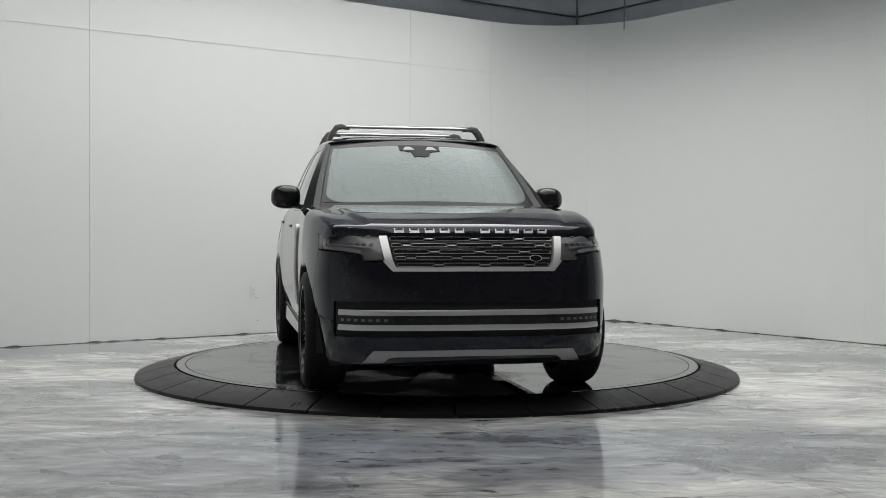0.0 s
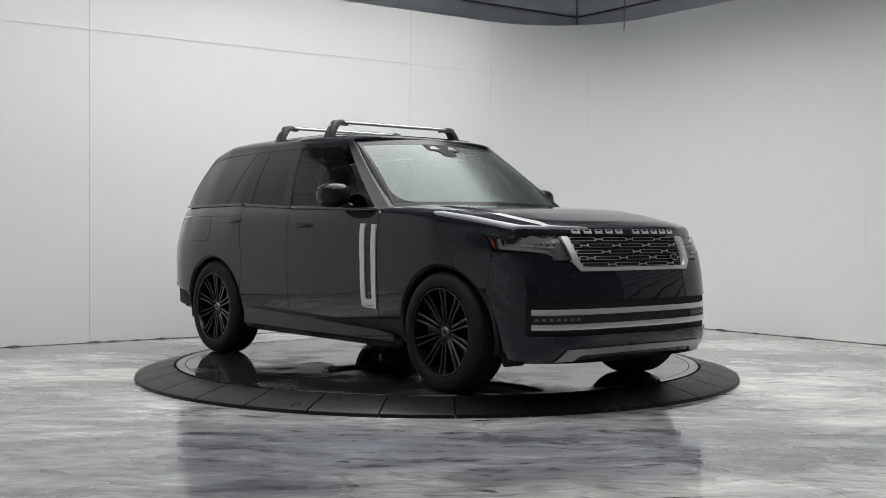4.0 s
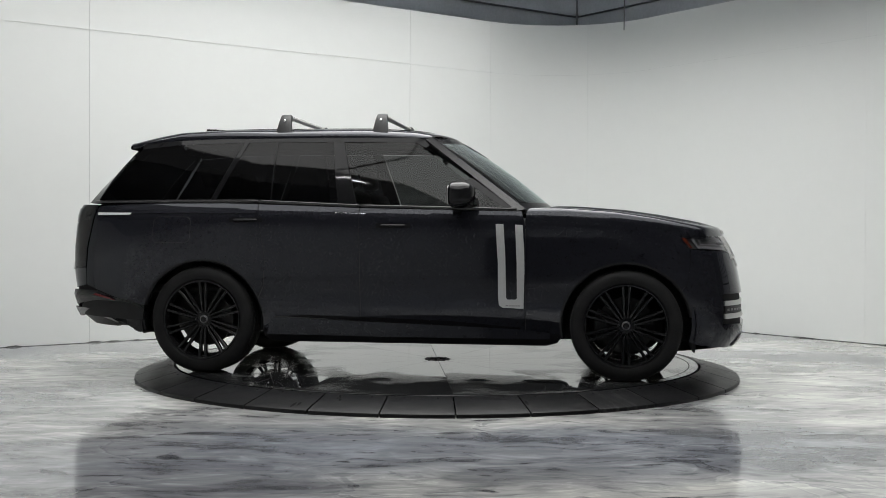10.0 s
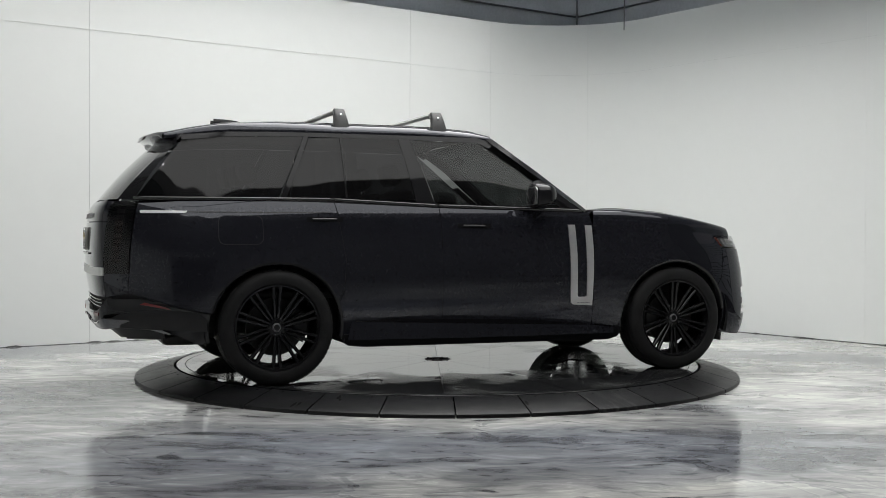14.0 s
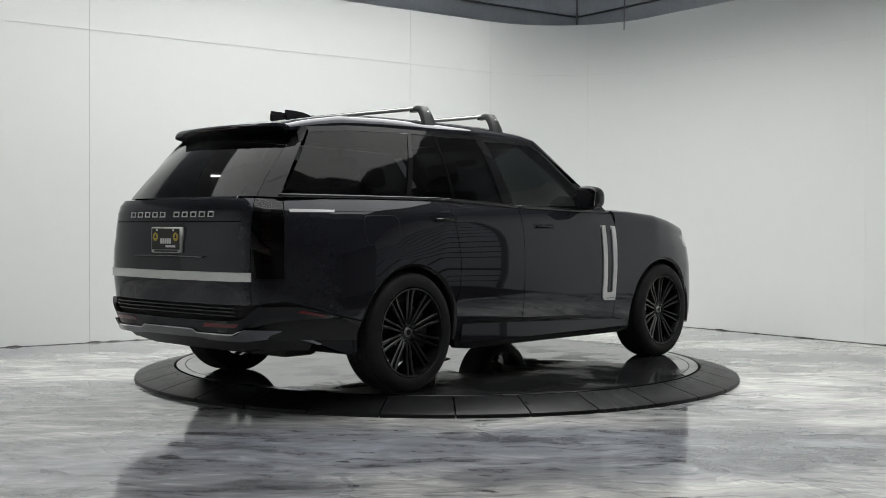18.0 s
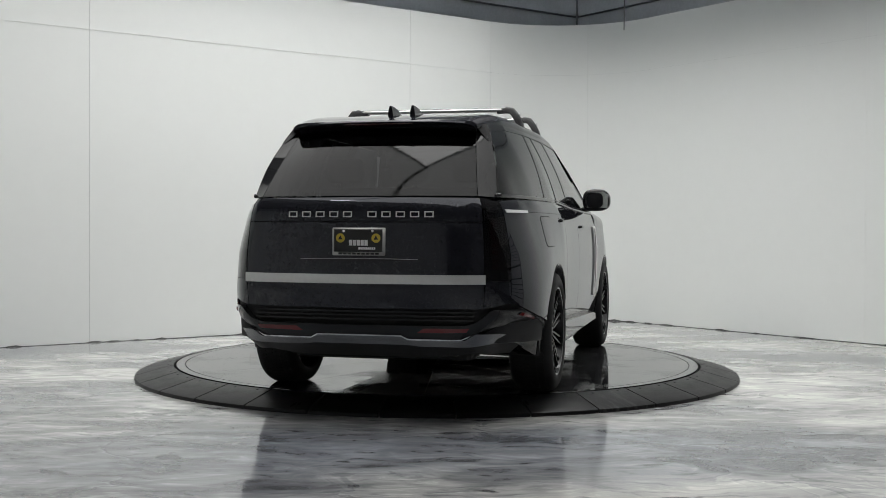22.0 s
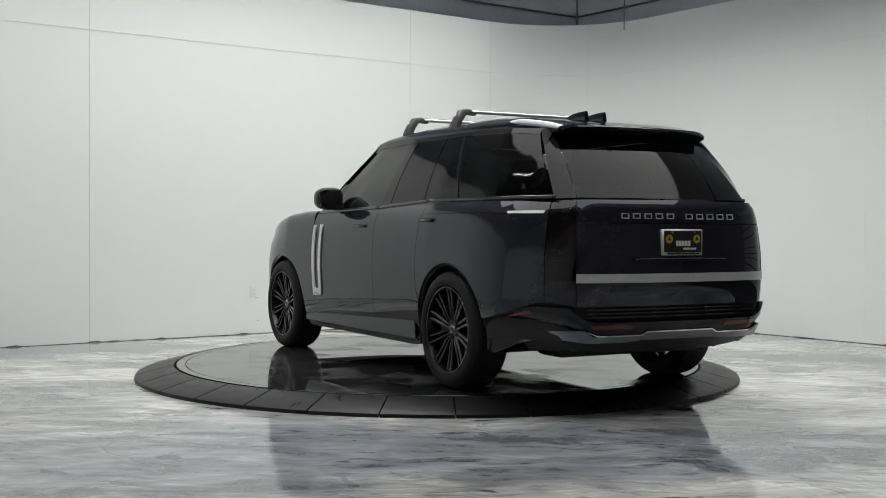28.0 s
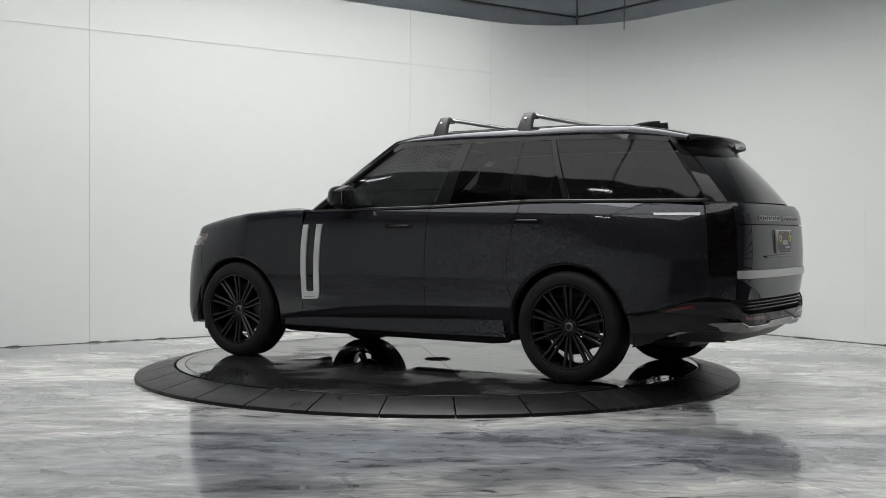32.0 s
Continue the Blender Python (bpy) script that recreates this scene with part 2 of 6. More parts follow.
def dusty(m):
    """Dull dusty patches with ragged edges on a polished surface."""
    b = m.node_tree.nodes["Principled BSDF"]
    n = node(m, "ShaderNodeTexNoise", Scale=1.3, Detail=9.0, Roughness=0.72, Distortion=0.6)
    link(m, coords(m), 0, n, "Vector")
    r = ramp(m, [(0.50, (0, 0, 0)), (0.60, (1, 1, 1))])
    link(m, n, "Fac", r, 0)
    rough = node(m, "ShaderNodeMapRange")
    rough.inputs["To Min"].default_value, rough.inputs["To Max"].default_value = 0.02, 0.17
    link(m, r, 0, rough, 0), link(m, rough, 0, b, "Roughness")
    src, mix = b.inputs["Base Color"].links[0].from_socket, node(m, "ShaderNodeMix")
    mix.data_type = "RGBA"
    mix.inputs[7].default_value = (0.034, 0.035, 0.036, 1)
    m.node_tree.links.new(r.outputs[0], mix.inputs[0]), m.node_tree.links.new(src, mix.inputs[6])
    m.node_tree.links.new(mix.outputs[2], b.inputs["Base Color"])


dusty(DISC_MAT)


# ---- mesh helpers ----
def part(name, bm, mat, parent=None, label="", smooth=True, kind=""):
    me = bpy.data.meshes.new(name)
    bm.normal_update()
    for f in bm.faces:
        f.smooth = smooth
    bm.to_mesh(me)
    bm.free()
    me.materials.append(mat)
    ob = new(name, me)
    ob.parent = parent
    return tagged(ob, label, kind=kind)


def shared(name, me, parent, m=None):
    ob = new(name, me)
    ob.parent = parent
    if m is not None:
        ob.matrix_basis = m
    return ob


def sharpen(bm, angle=35):
    for e in bm.edges:
        if len(e.link_faces) == 2 and e.calc_face_angle(0) > radians(angle):
            e.smooth = False
    return bm


def box(bm, lo, hi, bevel=0.0, m=None):
    g = bmesh.ops.create_cube(bm, size=1)["verts"]
    size = [h - l for l, h in zip(lo, hi)]
    mat = Matrix.Translation([(l + h) / 2 for l, h in zip(lo, hi)]) @ Matrix.Diagonal((*size, 1))
    bmesh.ops.transform(bm, matrix=(m or Matrix()) @ mat, verts=g)
    if bevel:
        es = list({e for v in g for e in v.link_edges})
        bmesh.ops.bevel(bm, geom=es, offset=bevel, segments=2, affect="EDGES", profile=0.5)
    return g


def grid_patch(bm, fn, nu, nv):
    """A sheet through fn(s, t) for s, t from 0 to 1."""
    vs = [[bm.verts.new(fn(i / nu, j / nv)) for j in range(nv + 1)] for i in range(nu + 1)]
    for i in range(nu):
        for j in range(nv):
            bm.faces.new((vs[i][j], vs[i + 1][j], vs[i + 1][j + 1], vs[i][j + 1]))
    return vs


def thicken(bm, away, depth):
    """Folds the open rim of a sheet inwards, along away(co) for depth metres."""
    rim = [e for e in bm.edges if len(e.link_faces) == 1]
    ext = bmesh.ops.extrude_edge_only(bm, edges=rim)["geom"]
    for v in (g for g in ext if isinstance(g, bmesh.types.BMVert)):
        v.co += away(v.co) * depth
    for e in rim:
        e.smooth = False
    return bm


def sheet(outline, fn, step=0.05, depth=0.014, flip=False):
    """A skin panel: a flat outline cut into a grid, laid on the surface fn(a, b, inset), with folded edges."""
    bm = bmesh.new()
    vs = [bm.verts.new((a, b, 0)) for a, b in outline]
    bm.faces.new(vs)
    for axis in (0, 1):
        lo, hi = min(p[axis] for p in outline), max(p[axis] for p in outline)
        k = math.ceil(lo / step)
        while k * step < hi:
            if k * step > lo + 1e-4:
                co, no = [0, 0, 0], [0, 0, 0]
                co[axis], no[axis] = k * step, 1
                bmesh.ops.bisect_plane(bm, geom=bm.verts[:] + bm.edges[:] + bm.faces[:], dist=1e-5, plane_co=co, plane_no=no)
            k += 1
    bmesh.ops.remove_doubles(bm, verts=bm.verts, dist=1e-4)
    bmesh.ops.triangulate(bm, faces=[f for f in bm.faces if len(f.verts) > 4])
    rim = [e for e in bm.edges if len(e.link_faces) == 1]
    ext = bmesh.ops.extrude_edge_only(bm, edges=rim)["geom"]
    inner = {g for g in ext if isinstance(g, bmesh.types.BMVert)}
    for e in rim:
        e.smooth = False
    for v in bm.verts:
        v.co = fn(v.co.x, v.co.y, depth if v in inner else 0.0)
    if flip:
        bmesh.ops.reverse_faces(bm, faces=bm.faces)
    return bm


def lathe(bm, profile, n=48, close=False, arc=2 * math.pi, m=None):
    """Turns a profile of (radius, y) round the y axis."""
    rows = []
    for k in range(n):
        a = arc * k / n
        rows.append([bm.verts.new((m or Matrix()) @ Vector((r * math.cos(a), y, r * math.sin(a)))) for r, y in profile])
    for k in range(n):
        p, q = rows[k], rows[(k + 1) % n]
        for j in range(len(profile) - 1 + (1 if close else 0)):
            j2 = (j + 1) % len(profile)
            bm.faces.new((p[j], q[j], q[j2], p[j2]))
    return bm


def tube(bm, pts, r, n=8, squash=(1, 1)):
    """A round bar along the points."""
    pts = [Vector(p) for p in pts]
    rows = []
    for i, p in enumerate(pts):
        d = (pts[min(i + 1, len(pts) - 1)] - pts[max(i - 1, 0)]).normalized()
        side = d.cross(Vector((0, 0, 1)))
        side = side.normalized() if side.length > 1e-3 else Vector((1, 0, 0))
        up = side.cross(d)
        rows.append([bm.verts.new(p + side * (r * squash[0] * math.cos(2 * math.pi * k / n)) + up * (r * squash[1] * math.sin(2 * math.pi * k / n))) for k in range(n)])
    for a, b in zip(rows, rows[1:]):
        for k in range(n):
            bm.faces.new((a[k], a[(k + 1) % n], b[(k + 1) % n], b[k]))
    bm.faces.new(rows[0][::-1]), bm.faces.new(rows[-1])
    bmesh.ops.recalc_face_normals(bm, faces=bm.faces)
    return bm


def prism(bm, outline, lo, hi, place=lambda a, b, c: (a, b, c), bevel=0.0):
    """A flat outline (a, b) drawn out from lo to hi along c."""
    bot = [bm.verts.new(place(a, b, lo)) for a, b in outline]
    top = [bm.verts.new(place(a, b, hi)) for a, b in outline]
    fs = [bm.faces.new(bot[::-1]), bm.faces.new(top)]
    n = len(outline)
    for k in range(n):
        fs.append(bm.faces.new((bot[k], bot[(k + 1) % n], top[(k + 1) % n], top[k])))
    bmesh.ops.recalc_face_normals(bm, faces=bm.faces)
    if bevel:
        es = [e for e in {e for f in fs for e in f.edges}]
        bmesh.ops.bevel(bm, geom=es, offset=bevel, segments=2, affect="EDGES")
    return bm


def smooth_line(pts, n=12):
    """Catmull-Rom through the points."""
    P = [np.array(p, float) for p in pts]
    P = [2 * P[0] - P[1]] + P + [2 * P[-1] - P[-2]]
    out = []
    for i in range(1, len(P) - 2):
        a, b, c, d = P[i - 1:i + 3]
        for k in range(n):
            t = k / n
            out.append(0.5 * (2 * b + (c - a) * t + (2 * a - 5 * b + 4 * c - d) * t * t + (3 * b - a - 3 * c + d) * t ** 3))
    out.append(P[-2])
    return np.array(out)


def lerp(a, b, t):
    return a + (b - a) * t


# ---- the room: a square photo bay, turned to the camera, with one rounded corner ----
DL, DR = Vector((0.809, 0.588, 0)), Vector((0.588, -0.809, 0))
CORNER = Vector((1.85, 6.25, 0))
BEND, LEFT, RIGHT = 1.44, 13.5, 15.0           # where the bend begins, and the walls' lengths from the corner
JOINT, TOP = 3.28, 3.95                        # heights of the panel joint and of the partition's top
ARC = BEND * math.pi / 2


def wall_line(s, out=0.0):
    """A place on the partition's face, s metres from the middle of the bend (to the right), out metres behind it."""
    if abs(s) <= ARC / 2:
        c = CORNER - DL * BEND + DR * BEND
        a = (s + ARC / 2) / BEND
        n = -DR * math.cos(a) + DL * math.sin(a)
        return c + n * (BEND + out)
    if s < 0:
        return CORNER - DL * (BEND - s - ARC / 2) - DR * out
    return CORNER + DR * (BEND + s - ARC / 2) + DL * out


def wall_piece(bm, s0, s1, z0, z1, near, far):
    n = max(1, int(math.ceil((s1 - s0) / 0.12))) if min(abs(s0), abs(s1)) < ARC / 2 + 0.01 else 1
    rows = []
    for k in range(n + 1):
        s = lerp(s0, s1, k / n)
        a, b = wall_line(s, near), wall_line(s, far)
        rows.append([bm.verts.new((p.x, p.y, z)) for p, z in ((a, z0), (b, z0), (b, z1), (a, z1))])
    for p, q in zip(rows, rows[1:]):
        for k in range(4):
            bm.faces.new((p[k], q[k], q[(k + 1) % 4], p[(k + 1) % 4]))
    bm.faces.new(rows[0]), bm.faces.new(rows[-1][::-1])
    bmesh.ops.recalc_face_normals(bm, faces=bm.faces)
    return sharpen(bm, 40)


def room():
    bm = bmesh.new()
    bm.faces.new([bm.verts.new((x, y, 0)) for x, y in ((-16, -18), (16, -18), (16, 14), (-16, 14))])
    bmesh.ops.subdivide_edges(bm, edges=bm.edges, cuts=6, use_grid_fill=True)
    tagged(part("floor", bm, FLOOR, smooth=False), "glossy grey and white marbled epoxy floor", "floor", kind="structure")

    end_l, end_r = -(LEFT - BEND + ARC / 2), RIGHT - BEND + ARC / 2
    bm = bmesh.new()
    wall_piece(bm, end_l, -ARC / 2, 0, TOP, 0.004, 0.14)
    left = tagged(part("wall_left", bm, SEAM, smooth=False), "white panelled partition wall with faint joints", "wall", kind="structure")
    bm = wall_piece(bmesh.new(), -ARC / 2, ARC / 2, 0, TOP, 0.004, 0.14)
    bend = tagged(part("wall_corner", bm, SEAM), "white curved corner of the partition wall", "wall", kind="structure")
    bm = wall_piece(bmesh.new(), ARC / 2, end_r, 0, TOP, 0.004, 0.14)
    right = tagged(part("wall_right", bm, SEAM, smooth=False), "white panelled partition wall with faint joints", "wall", kind="structure")

    ls = [ARC / 2 + d for d in (0, 1.29, 5.35, 9.35, LEFT - BEND)]
    rs = [ARC / 2 + d for d in (0, 3.19, 6.6, 9.66, RIGHT - BEND)]
    spans = [(-b, -a, left) for a, b in zip(ls, ls[1:])] + [(-ARC / 2, 0.24, bend), (0.24, rs[1], bend)] + [(a, b, right) for a, b in zip(rs[1:], rs[2:])]
    for a, b, wall in spans:
        g = 0.0016 if wall is left else 0.0007
        for z0, z1 in ((0.007, JOINT), (JOINT, TOP)):
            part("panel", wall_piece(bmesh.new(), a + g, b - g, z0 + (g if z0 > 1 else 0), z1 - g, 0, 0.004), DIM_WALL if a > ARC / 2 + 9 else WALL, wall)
    # uneven bead of dark sealant and grit along the foot of the walls
    for wall, a, b, thick in ((left, end_l, -ARC / 2, 1.0), (bend, -ARC / 2, ARC / 2, 0.8), (right, ARC / 2, end_r, 0.75)):
        bm = bmesh.new()
        n = int((b - a) / 0.07)
        rows = []
        for k in range(n + 1):
            s = lerp(a, b, k / n)
            h = 0.003 + thick * 0.034 * max(0.0, noise.noise((s * 1.3, 3.1, 0.4)) * 0.6 + noise.noise((s * 7.1, 0.7, 2.2)) - 0.02)
            p, q, r = wall_line(s, -0.003 - 0.5 * h), wall_line(s, -0.002), wall_line(s, 0.0035)
            rows.append([bm.verts.new((c.x, c.y, z)) for c, z in ((p, 0.0), (q, h), (r, h), (r, 0.0))])
        for p, q in zip(rows, rows[1:]):
            for k in range(4):
                bm.faces.new((p[k], q[k], q[(k + 1) % 4], p[(k + 1) % 4]))
        bmesh.ops.recalc_face_normals(bm, faces=bm.faces)
        part("sealant", bm, SEALANT, wall, "dark uneven sealant bead", smooth=False)
    # cover strips on the long joint of the left wall, in three lengths that do not quite line up
    for a, b, dz in ((-ls[4], -ls[2] + 0.9, 0.0), (-ls[2] + 0.9, -ls[1] - 1.35, -0.004), (-ls[1] - 1.35, -ls[0] - 0.02, 0.003)):
        part("joint_strip", wall_piece(bmesh.new(), a + 0.002, b - 0.002, JOINT - 0.008 + dz, JOINT + 0.008 + dz, -0.007, -0.001), WALL, left, "white joint cover strip", smooth=False)

    # back walls with the doorway in which the camera stands
    pl, pr = wall_line(end_l), wall_line(end_r)
    back = CORNER - DL * LEFT + DR * RIGHT
    dl = pl + DR * 11.6
    dr = pr - DL * 10.6

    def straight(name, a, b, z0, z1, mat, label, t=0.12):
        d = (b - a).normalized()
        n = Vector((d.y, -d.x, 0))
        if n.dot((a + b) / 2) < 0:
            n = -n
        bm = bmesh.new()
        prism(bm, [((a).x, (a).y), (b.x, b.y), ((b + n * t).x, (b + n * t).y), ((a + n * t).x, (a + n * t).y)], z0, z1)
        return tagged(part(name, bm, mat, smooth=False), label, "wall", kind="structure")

    straight("wall_back_left", pl, dl, 0, TOP, WALL, "plain white partition wall")
    # out of view; its grey stands in for dim open space
    straight("wall_back_right", dr, pr, 0, TOP, DIM_WALL, "unseen partition wall darkened for the flank reflections")
    straight("wall_over_door", dl, dr, 2.75, TOP, WALL, "plain white wall over the wide doorway")
    h = Vector((0, -3.5, 0))
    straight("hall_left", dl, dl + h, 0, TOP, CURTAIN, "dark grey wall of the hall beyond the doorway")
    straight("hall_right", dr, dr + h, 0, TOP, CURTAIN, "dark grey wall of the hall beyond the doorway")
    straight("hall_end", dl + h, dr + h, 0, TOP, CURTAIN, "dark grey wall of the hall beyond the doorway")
    bm = bmesh.new()
    box(bm, (min(dl.x, dr.x), dl.y - 5.5, TOP), (max(dl.x, dr.x), max(dl.y, dr.y), TOP + 0.1))
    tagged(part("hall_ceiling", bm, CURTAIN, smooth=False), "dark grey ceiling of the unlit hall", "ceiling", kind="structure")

    # the building round the bay: grey walls that meet behind the rounded corner, and a girt along them
    out = 1.35
    kc = CORNER + DL * out - DR * out
    ends = (kc - DL * 18, kc + DR * 20)
    for name, e in (("building_wall_left", ends[0]), ("building_wall_right", ends[1])):
        w = straight(name, kc, e, 0, 6.6, OUTER, "grey building wall above the partition")
        d = (e - kc).normalized()
        n = Vector((-d.y, d.x, 0))
        if n.dot(-(kc + e) / 2) < 0:
            n = -n
        bm = bmesh.new()
        q = [kc + d * 0.0, e, e + n * 0.02, kc + n * 0.02 + d * 0.02]
        prism(bm, [(v.x, v.y) for v in q], 4.505, 4.528)
        tagged(part("girt", bm, GIRT, w, "dark steel girt"), kind="")
    bm = bmesh.new()
    box(bm, (-0.011, -0.011, 3.9), (0.011, 0.011, 6.6), m=Matrix.Translation(kc + (DR - DL) * 0.04))
    tagged(part("corner_trim", bm, GIRT, smooth=False), "dark corner trim of the building wall", "trim", kind="structure")
    bm = bmesh.new()
    box(bm, (-17, -19, 6.6), (17, 16, 6.75))
    tagged(part("ceiling", bm, CEILING, smooth=False), "grey painted ceiling above the bay", "ceiling", kind="structure")
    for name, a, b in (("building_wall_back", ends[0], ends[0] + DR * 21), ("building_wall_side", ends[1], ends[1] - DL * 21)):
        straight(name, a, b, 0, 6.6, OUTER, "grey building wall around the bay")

    # sectional door further along the right wall; the flanks of the car mirror it
    sd = new("sectional_door")
    tagged(sd, "closed grey-white sectional door with ribbed sections in the white wall", "sectional door")
    a, b = ARC / 2 + 6.7, ARC / 2 + 9.6
    for k in range(13):
        part("section", wall_piece(bmesh.new(), a, b, 0.02 + 0.225 * k, 0.02 + 0.225 * (k + 1) - 0.035, -0.035, -0.012), SHUTTER, sd)
    part("backing", wall_piece(bmesh.new(), a, b, 0.01, 2.95, -0.012, -0.001), TRIM_DARK, sd, "dark joints between the sections")
    for e0, e1 in ((a - 0.07, a - 0.002), (b + 0.002, b + 0.07)):
        part("side_track", wall_piece(bmesh.new(), e0, e1, 0.0, 2.98, -0.05, -0.001), GIRT, sd, "grey steel track")

    # dark mat on the floor before the door, mirrored in the lower flanks
    def on_floor(k, d, z):
        return CORNER + DR * k - DL * d + Vector((0, 0, z))
    bm = bmesh.new()
    prism(bm, [(7.6, 0.10), (13.2, 0.10), (13.2, 3.0), (7.6, 3.0)], 0.0, 0.008, on_floor, 0.002)
    tagged(part("floor_mat", bm, MAT, smooth=False), "black rubber mat on the floor before the sectional door", "mat")

    # outlet on the left wall
    base = CORNER - DL * 4.899
    m = Matrix.Translation((base.x, base.y, 0.49)) @ Matrix(((DL.x, DR.x, 0, 0), (DL.y, DR.y, 0, 0), (0, 0, 1, 0), (0, 0, 0, 1)))
    bm = bmesh.new()
    box(bm, (-0.04, 0, -0.065), (0.04, 0.012, 0.065), 0.003, m)
    ol = tagged(part("wall_outlet", bm, OUTLET, smooth=False), "white double power outlet on the white wall", "outlet")
    for dz in (-0.024, 0.024):
        bm = bmesh.new()
        box(bm, (-0.017, 0.011, dz - 0.015), (0.017, 0.015, dz + 0.015), 0.002, m)
        sk = part("socket", bm, OUTLET, ol)
        for dx in (-0.007, 0.007):
            bm = bmesh.new()
            box(bm, (dx - 0.0015, 0.0148, dz - 0.006), (dx + 0.0015, 0.0156, dz + 0.006), 0, m)
            part("slot", bm, TRIM_DARK, sk)

    # small grey scuffs low on the left wall, each a thin smear of dirt
    for along, z, w, h, lean in ((4.855, 0.412, 0.055, 0.006, 4), (4.845, 0.156, 0.045, 0.007, -6), (4.19, 0.176, 0.075, 0.010, -12), (4.06, 0.19, 0.03, 0.006, 20)):
        c = CORNER - DL * along + DR * 0.0012
        bm = bmesh.new()
        n = 14
        ring = [((1 + 0.35 * noise.noise((along * 3, k * 0.9, 1.0))) * w / 2 * math.cos(2 * math.pi * k / n), (1 + 0.5 * noise.noise((along * 5, k * 1.3, 4.0))) * h / 2 * math.sin(2 * math.pi * k / n)) for k in range(n)]
        a = radians(lean)
        ring = [(p * math.cos(a) - q * math.sin(a), p * math.sin(a) + q * math.cos(a)) for p, q in ring]
        prism(bm, ring, -0.001, 0.0, lambda p, q, d: c + DL * p + DR * d + Vector((0, 0, z + q)))
        part("scuff_mark", bm, SCUFF, left, "grey scuff on the wall", smooth=False)

    # red cable that comes out of the foot of the left wall and runs along the floor behind the ramp
    pts = smooth_line([(-1.452, 3.842, 0.085), (-1.415, 3.815, 0.045), (-1.35, 3.75, 0.008), (-1.17, 3.66, 0.006), (-0.885, 3.60, 0.006), (-0.49, 3.66, 0.006), (0.0, 3.78, 0.006), (0.5, 3.70, 0.006)], 6)
    tagged(part("floor_cable", tube(bmesh.new(), [tuple(p) for p in pts], 0.006, 6), RED_CABLE), "thin red cable on the floor beside the wall", "cable")

    # thin cable that hangs from the ceiling
    bm = tube(bmesh.new(), [(2.165, 3.6, 6.6), (2.16, 3.6, 5.2), (2.15, 3.6, 3.53)], 0.006, 6)
    tagged(part("hanging_cable", bm, CABLE), "thin dark cable hanging from the ceiling", "cable")


def lights():
    """A wide diffuser panel over the turntable, added glowing panels beside it, and bare tubes along the walls."""
    SHADE_DROP, Z = 1.25, 5.6

    def panel(d0, d1, r0, r1, glow, boards, up, label):
        """A hung light over d0 to d1 along the left wall and r0 to r1 along the right one; boards name the sides with
        added shade boards.
        """
        w, d = d1 - d0, r1 - r0
        c = DL * ((d0 + d1) / 2) + DR * ((r0 + r1) / 2)
        bm = bmesh.new()
        box(bm, (-w / 2, -d / 2, 0.02), (w / 2, d / 2, 0.14), 0.01)
        ob = part("ceiling_light", bm, OUTLET, smooth=False)
        ob.matrix_basis = pose(c.x, c.y, Z, 0, 0, 36.0)
        tagged(ob, label, "ceiling light", "ceiling lights")
        bm = bmesh.new()
        box(bm, (-w / 2 + 0.03, -d / 2 + 0.03, 0), (w / 2 - 0.03, d / 2 - 0.03, 0.02))
        part("diffuser", bm, glow, ob, "glowing white diffuser", smooth=False)
        # unseen bluish slab, added to brighten the ceiling and upper building walls
        if up:
            bm = bmesh.new()
            box(bm, (-w / 2 + 0.6, -d / 2 + 0.6, 0.141), (w / 2 - 0.6, d / 2 - 0.6, 0.16))
            part("up_fill", bm, UP_FILL, ob, "added bluish fill glow for the upper walls", smooth=False)
        sides = {"near": ((-w / 2, -d / 2, -SHADE_DROP), (w / 2, -d / 2 + 0.025, 0.0)), "wall_left": ((-w / 2, d / 2 - 0.025, 0.22 - SHADE_DROP), (w / 2, d / 2, 0.0)),
                 "open": ((-w / 2, -d / 2 + 0.026, -SHADE_DROP), (-w / 2 + 0.025, d / 2 - 0.026, 0.0)), "wall_right": ((w / 2 - 0.025, -d / 2 + 0.026, -0.2 - SHADE_DROP), (w / 2, d / 2 - 0.026, 0.0))}
        # boards out of view, added to keep the glow off the wall tops
        for name in boards:
            bm = bmesh.new()
            box(bm, *sides[name])
            part("shade_board", bm, TRIM_DARK, ob, "unseen dark board that shades the wall tops", smooth=False)
        for sx in (-1, 1):
            for sy in (-1, 1):
                bm = tube(bmesh.new(), [(sx * w * 0.42, sy * d * 0.42, 0.13), (sx * w * 0.42, sy * d * 0.42, 6.6 - Z)], 0.004, 6)
                part("hanger", bm, CABLE, ob)
    panel(-2.00, 3.45, -3.00, 1.90, SOFTBOX, ("wall_left", "wall_right"), True, "wide white ceiling light with a bright glowing diffuser")
    # two added panels: they glow where a plain white ceiling would only reflect
    panel(-4.70, 3.45, 1.93, 5.60, FILL_BOX, ("near", "open", "wall_right"), False, "added glowing panel in place of a plain white ceiling")
    panel(-4.70, -2.03, -3.00, 1.90, FILL_BOX, ("wall_left", "open"), False, "added glowing panel in place of a plain white ceiling")

    def tube_light(a, b):
        a, b = Vector(a), Vector(b)
        d = (b - a).normalized()
        bm = tube(bmesh.new(), [a + Vector((0, 0, 0.035)), b + Vector((0, 0, 0.035))], 0.02, 8)
        ob = tagged(part("tube_light", bm, OUTLET), "long bare LED tube on a white batten", "tube light", "tube lights")
        part("tube", tube(bmesh.new(), [a + d * 0.03, b - d * 0.03], 0.016, 10), LED, ob, "glowing LED tube")
